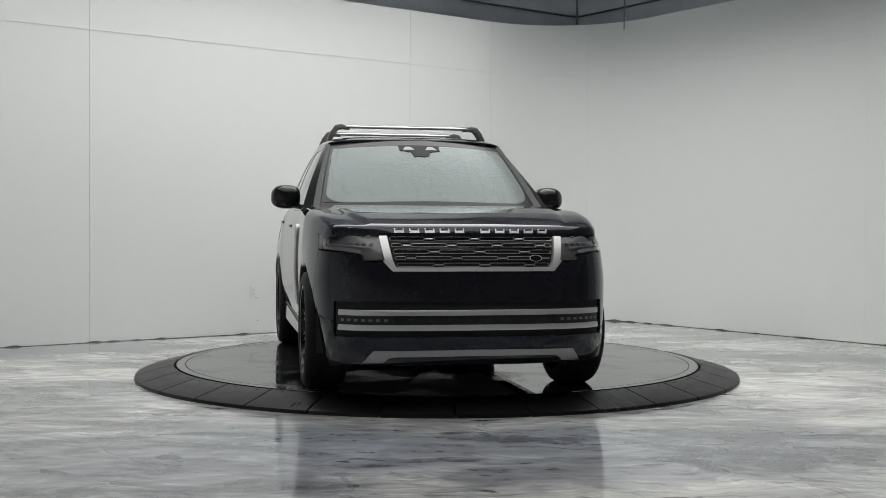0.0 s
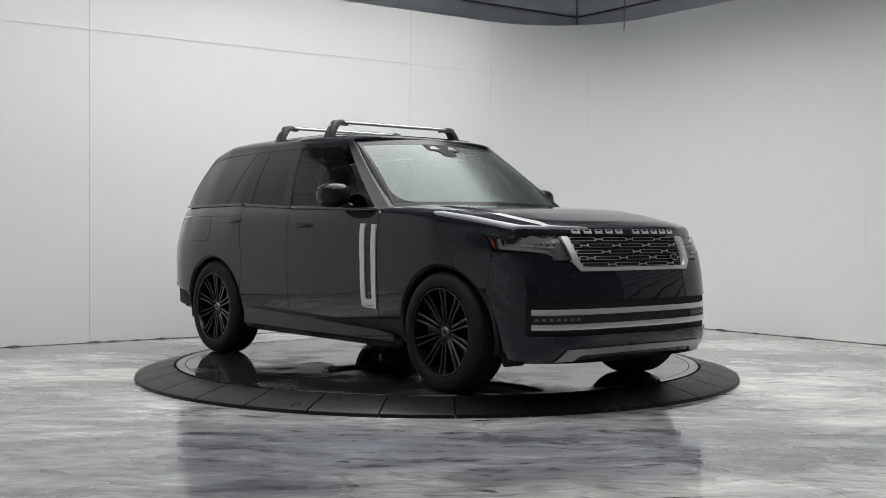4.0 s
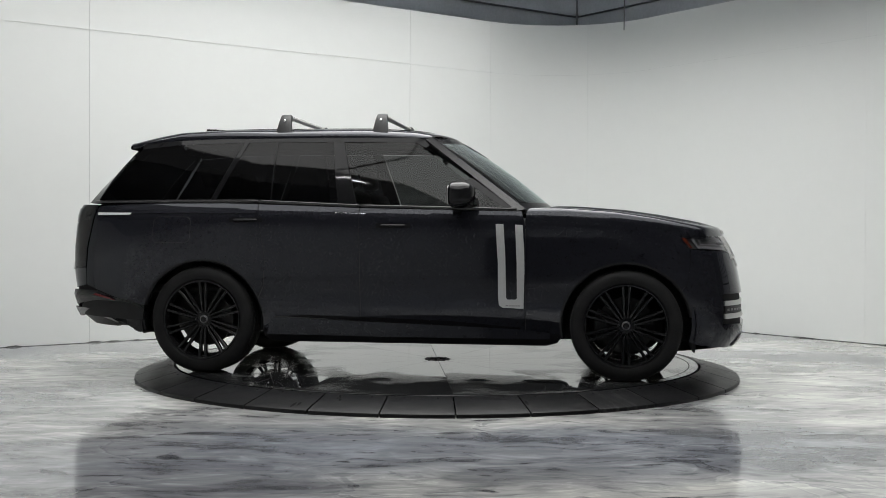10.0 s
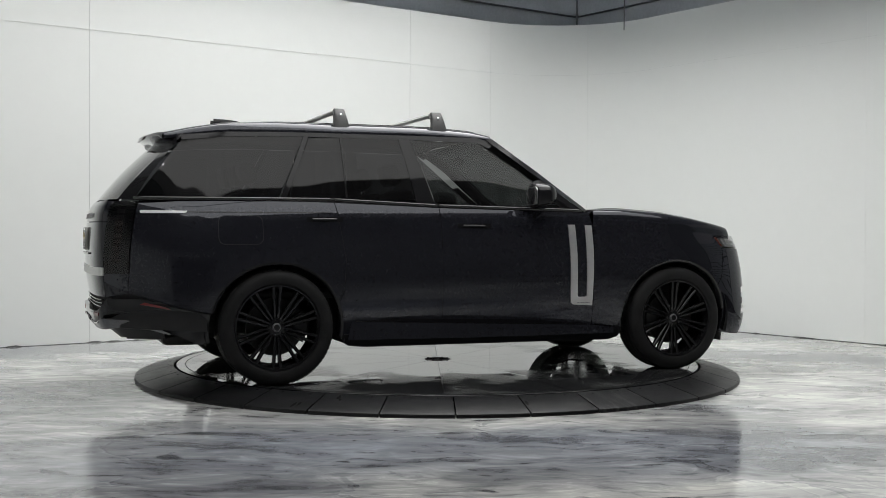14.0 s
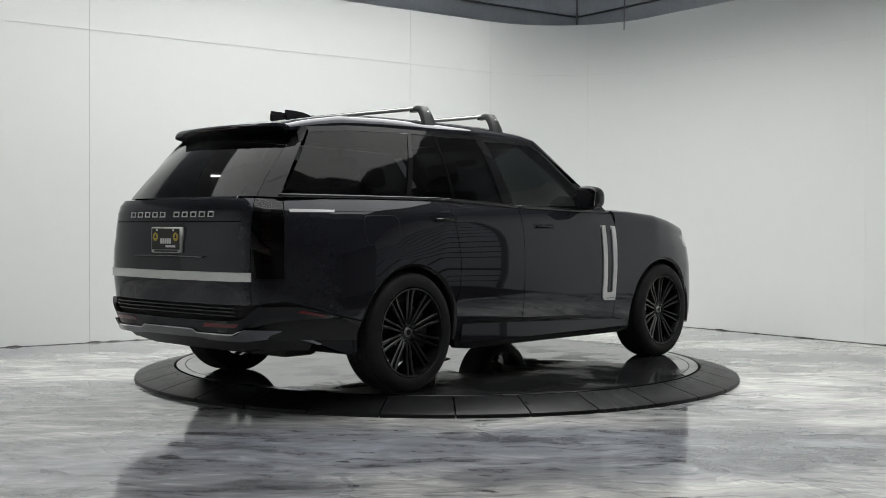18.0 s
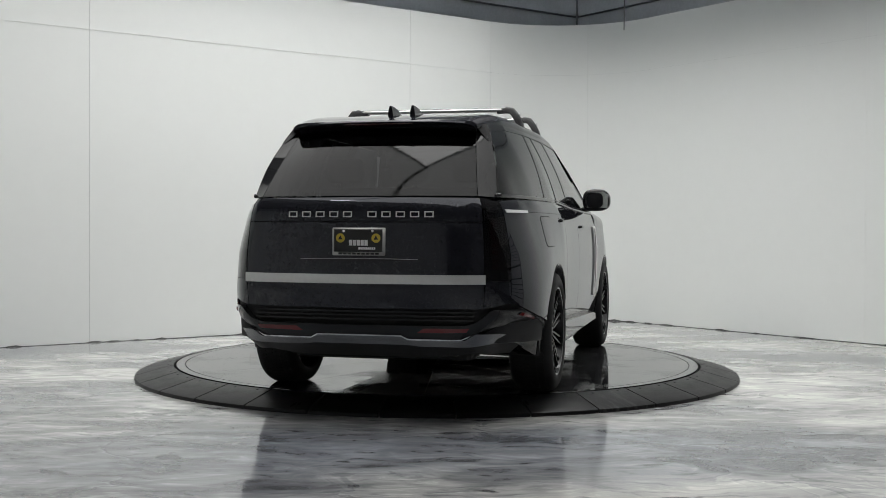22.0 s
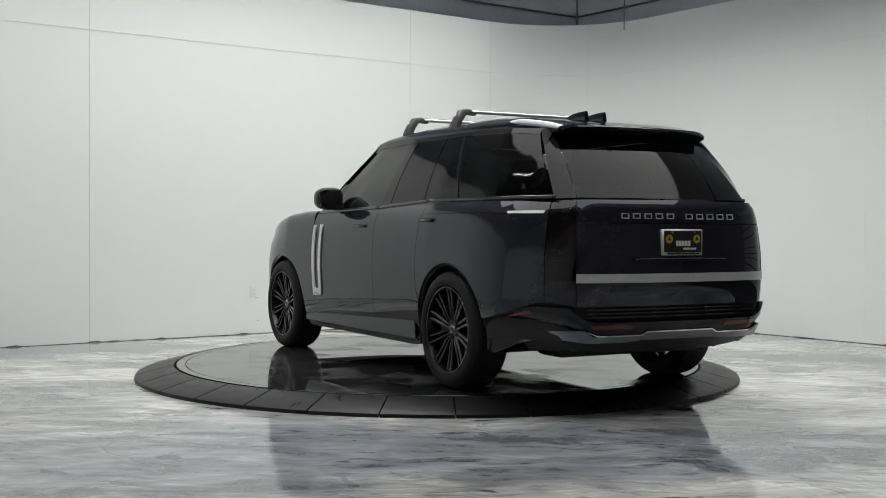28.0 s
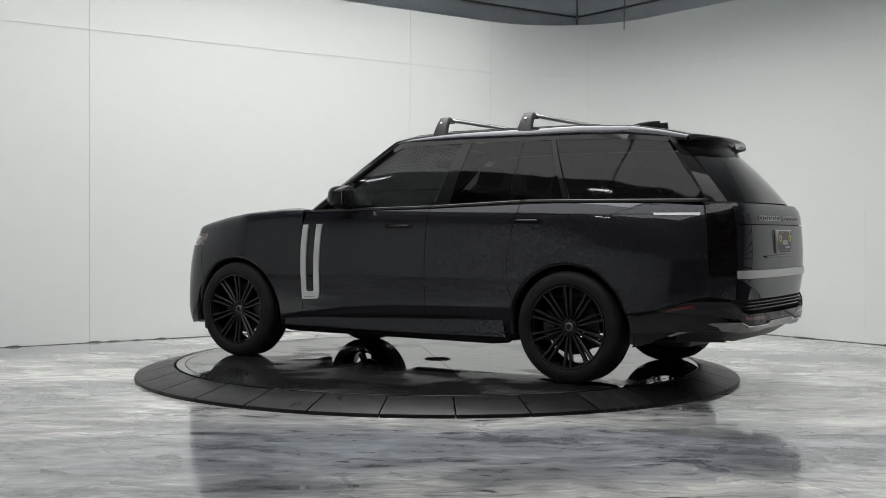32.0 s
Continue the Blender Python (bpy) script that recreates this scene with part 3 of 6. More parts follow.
        for e in (a + d * 0.2, b - d * 0.2):
            part("hanger", tube(bmesh.new(), [e + Vector((0, 0, 0.04)), Vector((e.x, e.y, 6.6))], 0.003, 6), CABLE, ob)
    for c in (Vector((-4.02, -0.56, 4.3)), Vector((-2.0, -3.75, 4.3))):
        tube_light(c - DR * 0.24, c + DR * 0.24)


# ---- turntable ----
R_DISC, R_RING, R_OUT = 2.165, 2.185, 2.49


def turntable():
    ring = new("turntable_ramp")
    tagged(ring, "black rubber tile ramp ring around the turntable", "turntable ramp")
    n, gap = 32, 0.0055
    me = None
    for k in range(n):
        a0, a1 = radians(-87.3 + 360 / n * k), radians(-87.3 + 360 / n * (k + 1))
        if me is None:
            bm = bmesh.new()
            prof = [(R_RING, 0.0), (R_RING, 0.096), (R_RING + 0.02, 0.1), (R_OUT - 0.012, 0.03), (R_OUT, 0.024), (R_OUT + 0.002, 0.0)]
            w = radians(360 / n) / 2
            rows = []
            for j in range(7):
                a = lerp(-w, w, j / 6)
                off = gap * (1 if j == 0 else -1 if j == 6 else 0)
                rows.append([bm.verts.new((r * math.cos(a) - off * math.sin(a), r * math.sin(a) + off * math.cos(a), z)) for r, z in prof])
            for p, q in zip(rows, rows[1:]):
                for i in range(len(prof) - 1):
                    bm.faces.new((p[i], q[i], q[i + 1], p[i + 1]))
            bm.faces.new(rows[0]), bm.faces.new(rows[-1][::-1])
            bmesh.ops.recalc_face_normals(bm, faces=bm.faces)
            sharpen(bm, 30)
            ob = part("ramp_tile", bm, RING, ring)
            me = ob.data
        else:
            ob = shared("ramp_tile", me, ring)
        ob.matrix_basis = pose(0, 0, 0, 0, 0, math.degrees((a0 + a1) / 2))
    # screw heads near the inner edge
    bm = bmesh.new()
    lathe(bm, [(0, 0.0015), (0.008, 0.0015), (0.009, 0.0)], 10, m=Matrix.Rotation(radians(90), 4, "X"))
    bmesh.ops.recalc_face_normals(bm, faces=bm.faces)
    sc = part("screw", bm, MATTE_BLACK, ring)
    sm = sc.data
    for k in range(2 * n):
        a = radians(-87.3 + 3 + 180 / n * k)
        ob = sc if k == 0 else shared("screw", sm, ring)
        ob.matrix_basis = Matrix.Translation((math.cos(a) * 2.235, math.sin(a) * 2.235, 0.0925)) @ Matrix.Rotation(a, 4, "Z") @ Matrix.Rotation(radians(14), 4, "Y")

    # short dark rubber smears on the sloped tiles
    for ang, r, w, h in ((-113.0, 2.42, 0.022, 0.075), (-112.2, 2.40, 0.016, 0.06), (-106.7, 2.27, 0.03, 0.05), (-106.2, 2.30, 0.02, 0.03), (-75.5, 2.33, 0.02, 0.07)):
        bm, n = bmesh.new(), 12
        o = [((1 + 0.4 * noise.noise((ang, k * 0.8, 0.3))) * h / 2 * math.cos(2 * math.pi * k / n), (1 + 0.4 * noise.noise((ang, k * 1.1, 5.3))) * w / 2 * math.sin(2 * math.pi * k / n)) for k in range(n)]
        slope = (0.1 - 0.03) / (R_OUT - 0.012 - R_RING - 0.02)
        prism(bm, o, 0.0004, 0.0012, lambda p, q, d: (p, q, -slope * p + d))
        mk = part("rubber_smear", bm, SMEAR, ring, "dark rubber smear", smooth=False)
        mk.matrix_basis = Matrix.Rotation(radians(ang), 4, "Z") @ Matrix.Translation((r, 0, 0.1 - slope * (r - R_RING - 0.02) - 0.0001))

    disc = new("turntable_disc")
    tagged(disc, "polished grey turntable disc with radial plate seams", "turntable")
    bm = bmesh.new()
    lathe(bm, [(0.0, 0.06), (R_DISC, 0.06), (R_DISC, 0.085), (0.0, 0.085)], 96, m=Matrix.Rotation(radians(90), 4, "X"))
    bmesh.ops.remove_doubles(bm, verts=bm.verts, dist=1e-5)
    bmesh.ops.recalc_face_normals(bm, faces=bm.faces)
    part("base_plate", sharpen(bm), STEEL, disc, smooth=True)
    me, seg, g = None, 12, 0.0016
    for k in range(seg):
        if me is None:
            bm = bmesh.new()
            w = math.pi / seg
            rows = []
            for j in range(13):
                a = lerp(-w, w, j / 12)
                off = g * (1 if j == 0 else -1 if j == 12 else 0)
                rows.append([bm.verts.new((r * math.cos(a) - off * math.sin(a), r * math.sin(a) + off * math.cos(a), z)) for r, z in ((0.1, 0.085), (0.1, DISC), (2.09, DISC), (2.092, 0.085))])
            for p, q in zip(rows, rows[1:]):
                for i in range(3):
                    bm.faces.new((p[i], q[i], q[i + 1], p[i + 1]))
            bm.faces.new(rows[0]), bm.faces.new(rows[-1][::-1])
            bmesh.ops.recalc_face_normals(bm, faces=bm.faces)
            ob = part("disc_plate", sharpen(bm, 30), DISC_MAT, disc, smooth=False)
            me = ob.data
        else:
            ob = shared("disc_plate", me, disc)
        ob.matrix_basis = pose(0, 0, 0, 0, 0, -78.4 + 15 + 30 * k)
    bm = bmesh.new()
    lathe(bm, [(2.097, 0.085), (2.097, DISC), (R_DISC - 0.001, DISC), (R_DISC, DISC - 0.001), (R_DISC, 0.085)], 128, m=Matrix.Rotation(radians(90), 4, "X"))
    bmesh.ops.recalc_face_normals(bm, faces=bm.faces)
    part("rim_plate", sharpen(bm, 30), DISC_MAT, disc)
    bm = bmesh.new()
    lathe(bm, [(0.075, DISC + 0.001), (0.078, DISC + 0.005), (0.10, DISC + 0.005), (0.11, DISC + 0.002), (0.12, 0.085)], 40, m=Matrix.Rotation(radians(90), 4, "X"))
    bmesh.ops.remove_doubles(bm, verts=bm.verts, dist=1e-5)
    bmesh.ops.recalc_face_normals(bm, faces=bm.faces)
    hub = part("hub_cover", sharpen(bm), STEEL, disc, "dark steel hub cover with bolts")
    bm = lathe(bmesh.new(), [(0.0, DISC + 0.001), (0.074, DISC + 0.001), (0.075, 0.085)], 40, m=Matrix.Rotation(radians(90), 4, "X"))
    bmesh.ops.remove_doubles(bm, verts=bm.verts, dist=1e-5)
    bmesh.ops.recalc_face_normals(bm, faces=bm.faces)
    part("hub_plate", bm, DISC_MAT, disc)
    for k in range(8):
        a = k * math.pi / 4
        bm = lathe(bmesh.new(), [(0.0, DISC + 0.010), (0.010, DISC + 0.010), (0.011, DISC + 0.004)], 8, m=Matrix.Translation((0.089 * math.cos(a), 0.089 * math.sin(a), 0)) @ Matrix.Rotation(radians(90), 4, "X"))
        bmesh.ops.remove_doubles(bm, verts=bm.verts, dist=1e-5)
        bmesh.ops.recalc_face_normals(bm, faces=bm.faces)
        part("bolt", bm, STEEL, hub)
    return disc


# ---- the car; its own axes: x ahead, y to its left, z up from the tyres' feet ----
PLAN = smooth_line([(2.50, 0), (2.495, 0.25), (2.475, 0.5), (2.425, 0.71), (2.327, 0.866), (2.155, 0.967), (1.9, 1.020), (1.6, 1.038), (1.2, 1.034), (0.8, 1.029), (0, 1.029),
                    (-0.8, 1.030), (-1.3, 1.037), (-1.7, 1.045), (-2.0, 1.044), (-2.28, 1.012), (-2.51, 0.938), (-2.668, 0.850), (-2.763, 0.754), (-2.804, 0.635), (-2.824, 0.45), (-2.832, 0.2), (-2.835, 0)], 16)
_seg = np.hypot(*np.diff(PLAN, axis=0).T)
_arc = np.concatenate([[0], np.cumsum(_seg)])
_at0 = np.interp(0, -PLAN[:, 0], _arc)
PU = _at0 - _arc                               # u: along the flank, equal to x at the middle, ahead positive
_tan = np.gradient(PLAN, axis=0)
_tan /= np.hypot(*_tan.T)[:, None]
PNX, PNY = _tan[:, 1], -_tan[:, 0]
UF, UR = PU[0], PU[-1]


def plan_at(u):
    v = -u
    return [float(np.interp(v, -PU, c)) for c in (PLAN[:, 0], PLAN[:, 1], PNX, PNY)]


def ux(x):
    """u of the flank's place with that x."""
    return float(np.interp(-x, -PLAN[:, 0], PU))


def uf(y):
    """u of the nose at y from the middle."""
    k = 16 * 7
    return float(np.interp(y, PLAN[:k, 1], PU[:k]))


def ur(y):
    k = 16 * 13
    return float(np.interp(y, PLAN[k:, 1][::-1], PU[k:][::-1]))


SIDE_Z = ([0.16, 0.22, 0.31, 0.42, 0.55, 0.75, 0.95, 1.08, 1.17, 1.22, 1.26, 1.285, 1.31], [0.12, 0.087, 0.056, 0.033, 0.012, 0.0, 0.0, 0.008, 0.022, 0.036, 0.058, 0.078, 0.10])
NOSE_Z = ([0.16, 0.19, 0.24, 0.30, 0.36, 0.45, 0.62, 0.79, 0.92, 1.0, 1.04, 1.08, 1.14], [0.24, 0.15, 0.06, 0.022, -0.002, -0.010, 0.004, 0.035, 0.07, 0.11, 0.135, 0.165, 0.22])
TAIL_Z = ([0.3, 0.5, 0.58, 0.63, 0.70, 0.76, 0.94, 1.117, 1.22, 1.26, 1.29, 1.31], [0.07, 0.045, 0.035, 0.028, 0.015, 0.005, 0.0, 0.010, 0.022, 0.035, 0.06, 0.09])


def smooth_interp(z, table):
    h = 0.012
    return float(sum(np.interp(z + d, *table) for d in (-2 * h, -h, 0, h, 2 * h)) / 5)


def body(u, z, d=0.0, side=-1):
    """A place on the lower body's skin, d metres inside it; side -1 is the car's right."""
    x, y, nx, ny = plan_at(u)
    wf, wr, ws = max(nx, 0) ** 2, max(-nx, 0) ** 2, ny ** 2
    back = min(max((-1.3 - x) / 0.9, 0), 1) * ws * float(np.interp(z, [0.72, 0.95, 1.12, 1.3], [0, 0.022, 0.058, 0.075]))
    fore = min(max((x - 1.5) / 0.55, 0), 1) * ws * float(np.interp(z, [0.78, 0.95, 1.08], [0, 0.018, 0.05]))
    rear_corner = min(max((-1.95 - x) / 0.25, 0), 1)
    front_corner = min(max((x - 2.05) / 0.2, 0), 1)
    off = d + back + fore + wf * smooth_interp(z, NOSE_Z) + wr * smooth_interp(z, TAIL_Z) + ws * smooth_interp(z, SIDE_Z) * (1 - 0.75 * max(rear_corner, front_corner) * (z < 0.7))
    return Vector((x - nx * off, side * (y - ny * off), z))


ARCH_Z, ARCH_X, ARCH_H = 0.405, 0.478, 0.462
WHEEL_X = (1.6, -1.6)


def arch(cx, a0, a1, n=22, grow=0.0):
    """Points (u, z) over a wheel from angle a0 to a1 (degrees from ahead)."""
    return [(cx + (ARCH_X + grow) * math.cos(radians(lerp(a0, a1, k / n))), ARCH_Z + (ARCH_H + grow) * math.sin(radians(lerp(a0, a1, k / n)))) for k in range(n + 1)]


def belt(x):
    return float(np.interp(x, [-2.7, -1.2, -0.38, 0.84, 1.0], [1.296, 1.298, 1.262, 1.236, 1.236]))


def clam(x):
    """Height of the bonnet's shut line along the wing."""
    return float(np.interp(x, [0.8, 1.25, 1.67, 1.9, 2.1, 2.3], [1.139, 1.124, 1.097, 1.081, 1.066, 1.06]))


def roof_half(x):
    return float(np.interp(x, [-2.5, -2.25, -1.9, -1.3, -0.6, 0.0, 0.3], [0.582, 0.627, 0.683, 0.722, 0.742, 0.735, 0.708]))


def side_top(x):
    return float(np.interp(x, [-2.5, -2.2, -1.9, -1.4, -0.5, 0.0, 0.1, 0.9], [1.735, 1.770, 1.795, 1.808, 1.815, 1.805, 1.79, 1.25]))


def house(x, z, d=0.0, side=-1):
    """A place on the upper flank between the waist and the roof rail."""
    b = body(ux(x), belt(x), 0.0, 1)
    zt = 1.805
    t = (z - b.z) / (zt - b.z)
    y = lerp(b.y, roof_half(x), t) + 0.022 * math.sin(math.pi * min(max(t, 0), 1))
    return Vector((x, side * (y - d), z))


def orient(bm, centre=None):
    """Turns a skin's faces away from the car's middle."""
    total = 0.0
    for f in bm.faces:
        f.normal_update()
        c = f.calc_center_median()
        ref = centre or Vector((0.75 * c.x, 0, 0.85))
        total += f.normal.dot(c - ref) * f.calc_area()
    if total < 0:
        bmesh.ops.reverse_faces(bm, faces=bm.faces)
    return bm


def skin(name, outline, fn, mat, parent, label="", step=0.05, depth=0.014, hole=None):
    bm = sheet_with_hole(outline, fn, step, depth, hole) if hole else sheet(outline, fn, step, depth)
    return part(name, orient(bm), mat, parent, label)


def sheet_with_hole(outline, fn, step, depth, hole):
    """As sheet(), with a rectangular opening (a0, a1, b0, b1)."""
    bm = bmesh.new()
    bm.faces.new([bm.verts.new((a, b, 0)) for a, b in outline])
    for axis in (0, 1):
        lo, hi = min(p[axis] for p in outline), max(p[axis] for p in outline)
        cuts = [k * step for k in range(math.ceil(lo / step), math.floor(hi / step) + 1)]
        cuts = [c for c in cuts if min(abs(c - h) for h in hole[2 * axis:2 * axis + 2]) > 0.012] + list(hole[2 * axis:2 * axis + 2])
        for c in cuts:
            if lo + 1e-4 < c < hi - 1e-4:
                co, no = [0, 0, 0], [0, 0, 0]
                co[axis], no[axis] = c, 1
                bmesh.ops.bisect_plane(bm, geom=bm.verts[:] + bm.edges[:] + bm.faces[:], dist=1e-5, plane_co=co, plane_no=no)
    gone = []
    for f in bm.faces:
        c = f.calc_center_median()
        if hole[0] < c.x < hole[1] and hole[2] < c.y < hole[3]:
            gone.append(f)
    bmesh.ops.delete(bm, geom=gone, context="FACES")
    bmesh.ops.remove_doubles(bm, verts=bm.verts, dist=1e-4)
    bmesh.ops.triangulate(bm, faces=[f for f in bm.faces if len(f.verts) > 4])
    rim = [e for e in bm.edges if len(e.link_faces) == 1]
    ext = bmesh.ops.extrude_edge_only(bm, edges=rim)["geom"]
    inner = {g for g in ext if isinstance(g, bmesh.types.BMVert)}
    for e in rim:
        e.smooth = False
    for v in bm.verts:
        v.co = fn(v.co.x, v.co.y, depth if v in inner else 0.0)
    return bm


def nose(a, z, d=0.0):
    """The front skin: a metres along it from the middle, positive to the car's left."""
    return body(UF - abs(a), z, d, 1 if a >= 0 else -1)


def tail(a, z, d=0.0):
    return body(UR + abs(a), z, d, 1 if a >= 0 else -1)


def ay(y):
    return UF - uf(y)


def ax(x):
    return UF - ux(x)


def ty(y):
    return ur(y) - UR


def tx(x):
    return ux(x) - UR


def both(half):
    """An outline from its right half (a >= 0, from bottom middle outwards to top middle)."""
    return half + [(-a, b) for a, b in half[::-1] if a > 1e-6]


def strip(pts, w):
    """A band of width w about a polyline in (a, b)."""
    up, lo = [], []
    for i, (a, b) in enumerate(pts):
        p, q = pts[max(i - 1, 0)], pts[min(i + 1, len(pts) - 1)]
        dx, dy = q[0] - p[0], q[1] - p[1]
        n = math.hypot(dx, dy)
        up.append((a - dy / n * w / 2, b + dx / n * w / 2)), lo.append((a + dy / n * w / 2, b - dx / n * w / 2))
    return up + lo[::-1]


def pill_ring(bm, fn, a0, a1, b0, b1, w, d0, d1):
    """A hollow rounded bar on the surface fn: outline w wide, from inset d0 to d1."""
    r = (b1 - b0) / 2

    def loop(s):
        pts = []
        for cx, ang in ((a1 - r, -90), (a0 + r, 90)):
            for k in range(5):
                t = radians(ang + 45 * k)
                pts.append((cx + (r - s) * math.cos(t), (b0 + b1) / 2 + (r - s) * math.sin(t)))
        return pts
    o, i = loop(0), loop(w)
    rows = [[bm.verts.new(fn(a, b, d)) for a, b in pts] for pts, d in ((o, d1), (o, d0), (i, d0), (i, d1))]
    n = len(o)
    for p, q in zip(rows, rows[1:]):
        for k in range(n):
            bm.faces.new((p[k], p[(k + 1) % n], q[(k + 1) % n], q[k]))
    return bm


def wheel_meshes():
    """Meshes of one wheel; the axle is y, and the outer face looks to -y."""
    out = {}

    def keep(name, bm, mat, smooth=True):
        bmesh.ops.remove_doubles(bm, verts=bm.verts, dist=1e-5)
        bmesh.ops.recalc_face_normals(bm, faces=bm.faces)
        sharpen(bm, 32)
        for f in bm.faces:
            f.smooth = smooth
        me = bpy.data.meshes.new(name)
        bm.to_mesh(me)
        bm.free()
        me.materials.append(mat)
        out[name] = me
    W = 0.142
    bm = lathe(bmesh.new(), [(0.300, -W + 0.018), (0.312, -W + 0.002), (0.335, -W - 0.004), (0.365, -W), (0.388, -W + 0.012), (0.400, -W + 0.03), (0.4045, -W + 0.05), (0.4055, -0.05), (0.4055, 0.05),
                             (0.4045, W - 0.05), (0.400, W - 0.03), (0.388, W - 0.012), (0.365, W), (0.335, W + 0.004), (0.312, W), (0.30, W - 0.018)], 72, close=True)
    keep("tyre", bm, RUBBER)
    bm = bmesh.new()
    for yy in (-0.075, -0.026, 0.026, 0.075):
        for k in range(72):
            a = 2 * math.pi * (k + (0.5 if abs(yy) > 0.05 else 0)) / 72
            m = Matrix.Rotation(-a, 4, "Y") @ Matrix.Translation((0.406, yy, 0)) @ Matrix.Rotation(radians(12 if yy < 0 else -12), 4, "X")
            box(bm, (-0.003, -0.019, -0.014), (0.003, 0.019, 0.014), 0, m)
    keep("tread", bm, RUBBER, False)
    bm = lathe(bmesh.new(), [(0.302, -W + 0.012), (0.300, -W + 0.006), (0.290, -W + 0.008), (0.283, -W + 0.03), (0.27, -0.06), (0.266, 0.06), (0.285, W - 0.02), (0.300, W - 0.012)], 72)
    keep("wheel", bm, RIM)
    # one double spoke, thick at the hub and parted towards the rim
    for s in (-1, 1):
        bm = bmesh.new()
        pts = [(0.055, 0.010 * s, -0.085), (0.10, 0.0145 * s, -0.098), (0.18, 0.0185 * s, -0.105), (0.24, 0.0215 * s, -0.112), (0.287, 0.026 * s, -0.122)]
        rows = []
        for r, t, y in pts:
            w = lerp(0.010, 0.0125, (r - 0.055) / 0.23)
            rows.append([bm.verts.new((r, yy, t + tt)) for yy, tt in ((y + 0.035, -w), (y + 0.006, -w), (y, -w * 0.55), (y, w * 0.55), (y + 0.006, w), (y + 0.035, w))])
        for p, q in zip(rows, rows[1:]):
            for k in range(6):
                bm.faces.new((p[k], p[(k + 1) % 6], q[(k + 1) % 6], q[k]))
        bm.faces.new(rows[0]), bm.faces.new(rows[-1])
        keep("spoke" if s > 0 else "spoke_b", bm, RIM)
    bm = lathe(bmesh.new(), [(0.0, -0.082), (0.05, -0.084), (0.075, -0.078), (0.083, -0.06), (0.083, 0.0), (0.0, 0.0)], 40)
    keep("hub", bm, RIM)
    bm = lathe(bmesh.new(), [(0.0, -0.096), (0.0215, -0.096), (0.0225, -0.098), (0.0255, -0.098), (0.027, -0.094), (0.034, -0.08)], 32)
    keep("centre_cap", bm, GREY_METAL)
    bm = lathe(bmesh.new(), [(0.0, -0.0985), (0.02, -0.0985), (0.024, -0.0955)], 24)
    keep("cap_badge", bm, GLOSS_BLACK)
    bm = lathe(bmesh.new(), [(0.0, -0.098), (0.007, -0.098), (0.010, -0.092), (0.0105, -0.075)], 6)
    keep("wheel_nut", bm, STEEL)
    bm = lathe(bmesh.new(), [(0.10, -0.02), (0.205, -0.02), (0.205, 0.015), (0.10, 0.015)], 60, close=True)
    keep("brake_disc", bm, BRAKE)
    bm = bmesh.new()
    rows = []
    for k in range(9):
        a = radians(150 + 60 * k / 8)
        rows.append([bm.verts.new((r * math.cos(a), y, r * math.sin(a))) for r, y in ((0.135, -0.05), (0.225, -0.055), (0.235, 0.03), (0.135, 0.03))])
    for p, q in zip(rows, rows[1:]):
        for k in range(4):
            bm.faces.new((p[k], p[(k + 1) % 4], q[(k + 1) % 4], q[k]))
    bm.faces.new(rows[0]), bm.faces.new(rows[-1])
    keep("brake_caliper", bm, SATIN_BLACK)
    return out


def add_wheel(car, ms, x, side):
    turn = Matrix.Identity(4) if side < 0 else Matrix.Rotation(math.pi, 4, "Z")
    w = shared("wheel", ms["wheel"], car, Matrix.Translation((x, side * 0.898, 0.4055)) @ turn)
    tagged(w, "gloss black multi-spoke alloy wheel")
    tagged(shared("tyre", ms["tyre"], w), "black low-profile rubber tyre")
    shared("tread", ms["tread"], w)
    for k in range(10):
        for name in ("spoke", "spoke_b"):
            shared("spoke", ms[name], w, Matrix.Rotation(radians(90 + 36 * k), 4, "Y"))
    shared("hub", ms["hub"], w)
    shared("centre_cap", ms["centre_cap"], w), shared("cap_badge", ms["cap_badge"], w)
    for k in range(5):
        a = radians(36 + 72 * k)
        shared("wheel_nut", ms["wheel_nut"], w, Matrix.Translation((0.056 * math.cos(a), 0, 0.056 * math.sin(a))))
    shared("brake_disc", ms["brake_disc"], w)
    shared("brake_caliper", ms["brake_caliper"], w, Matrix.Rotation(0 if x * side < 0 else math.pi, 4, "Y"))


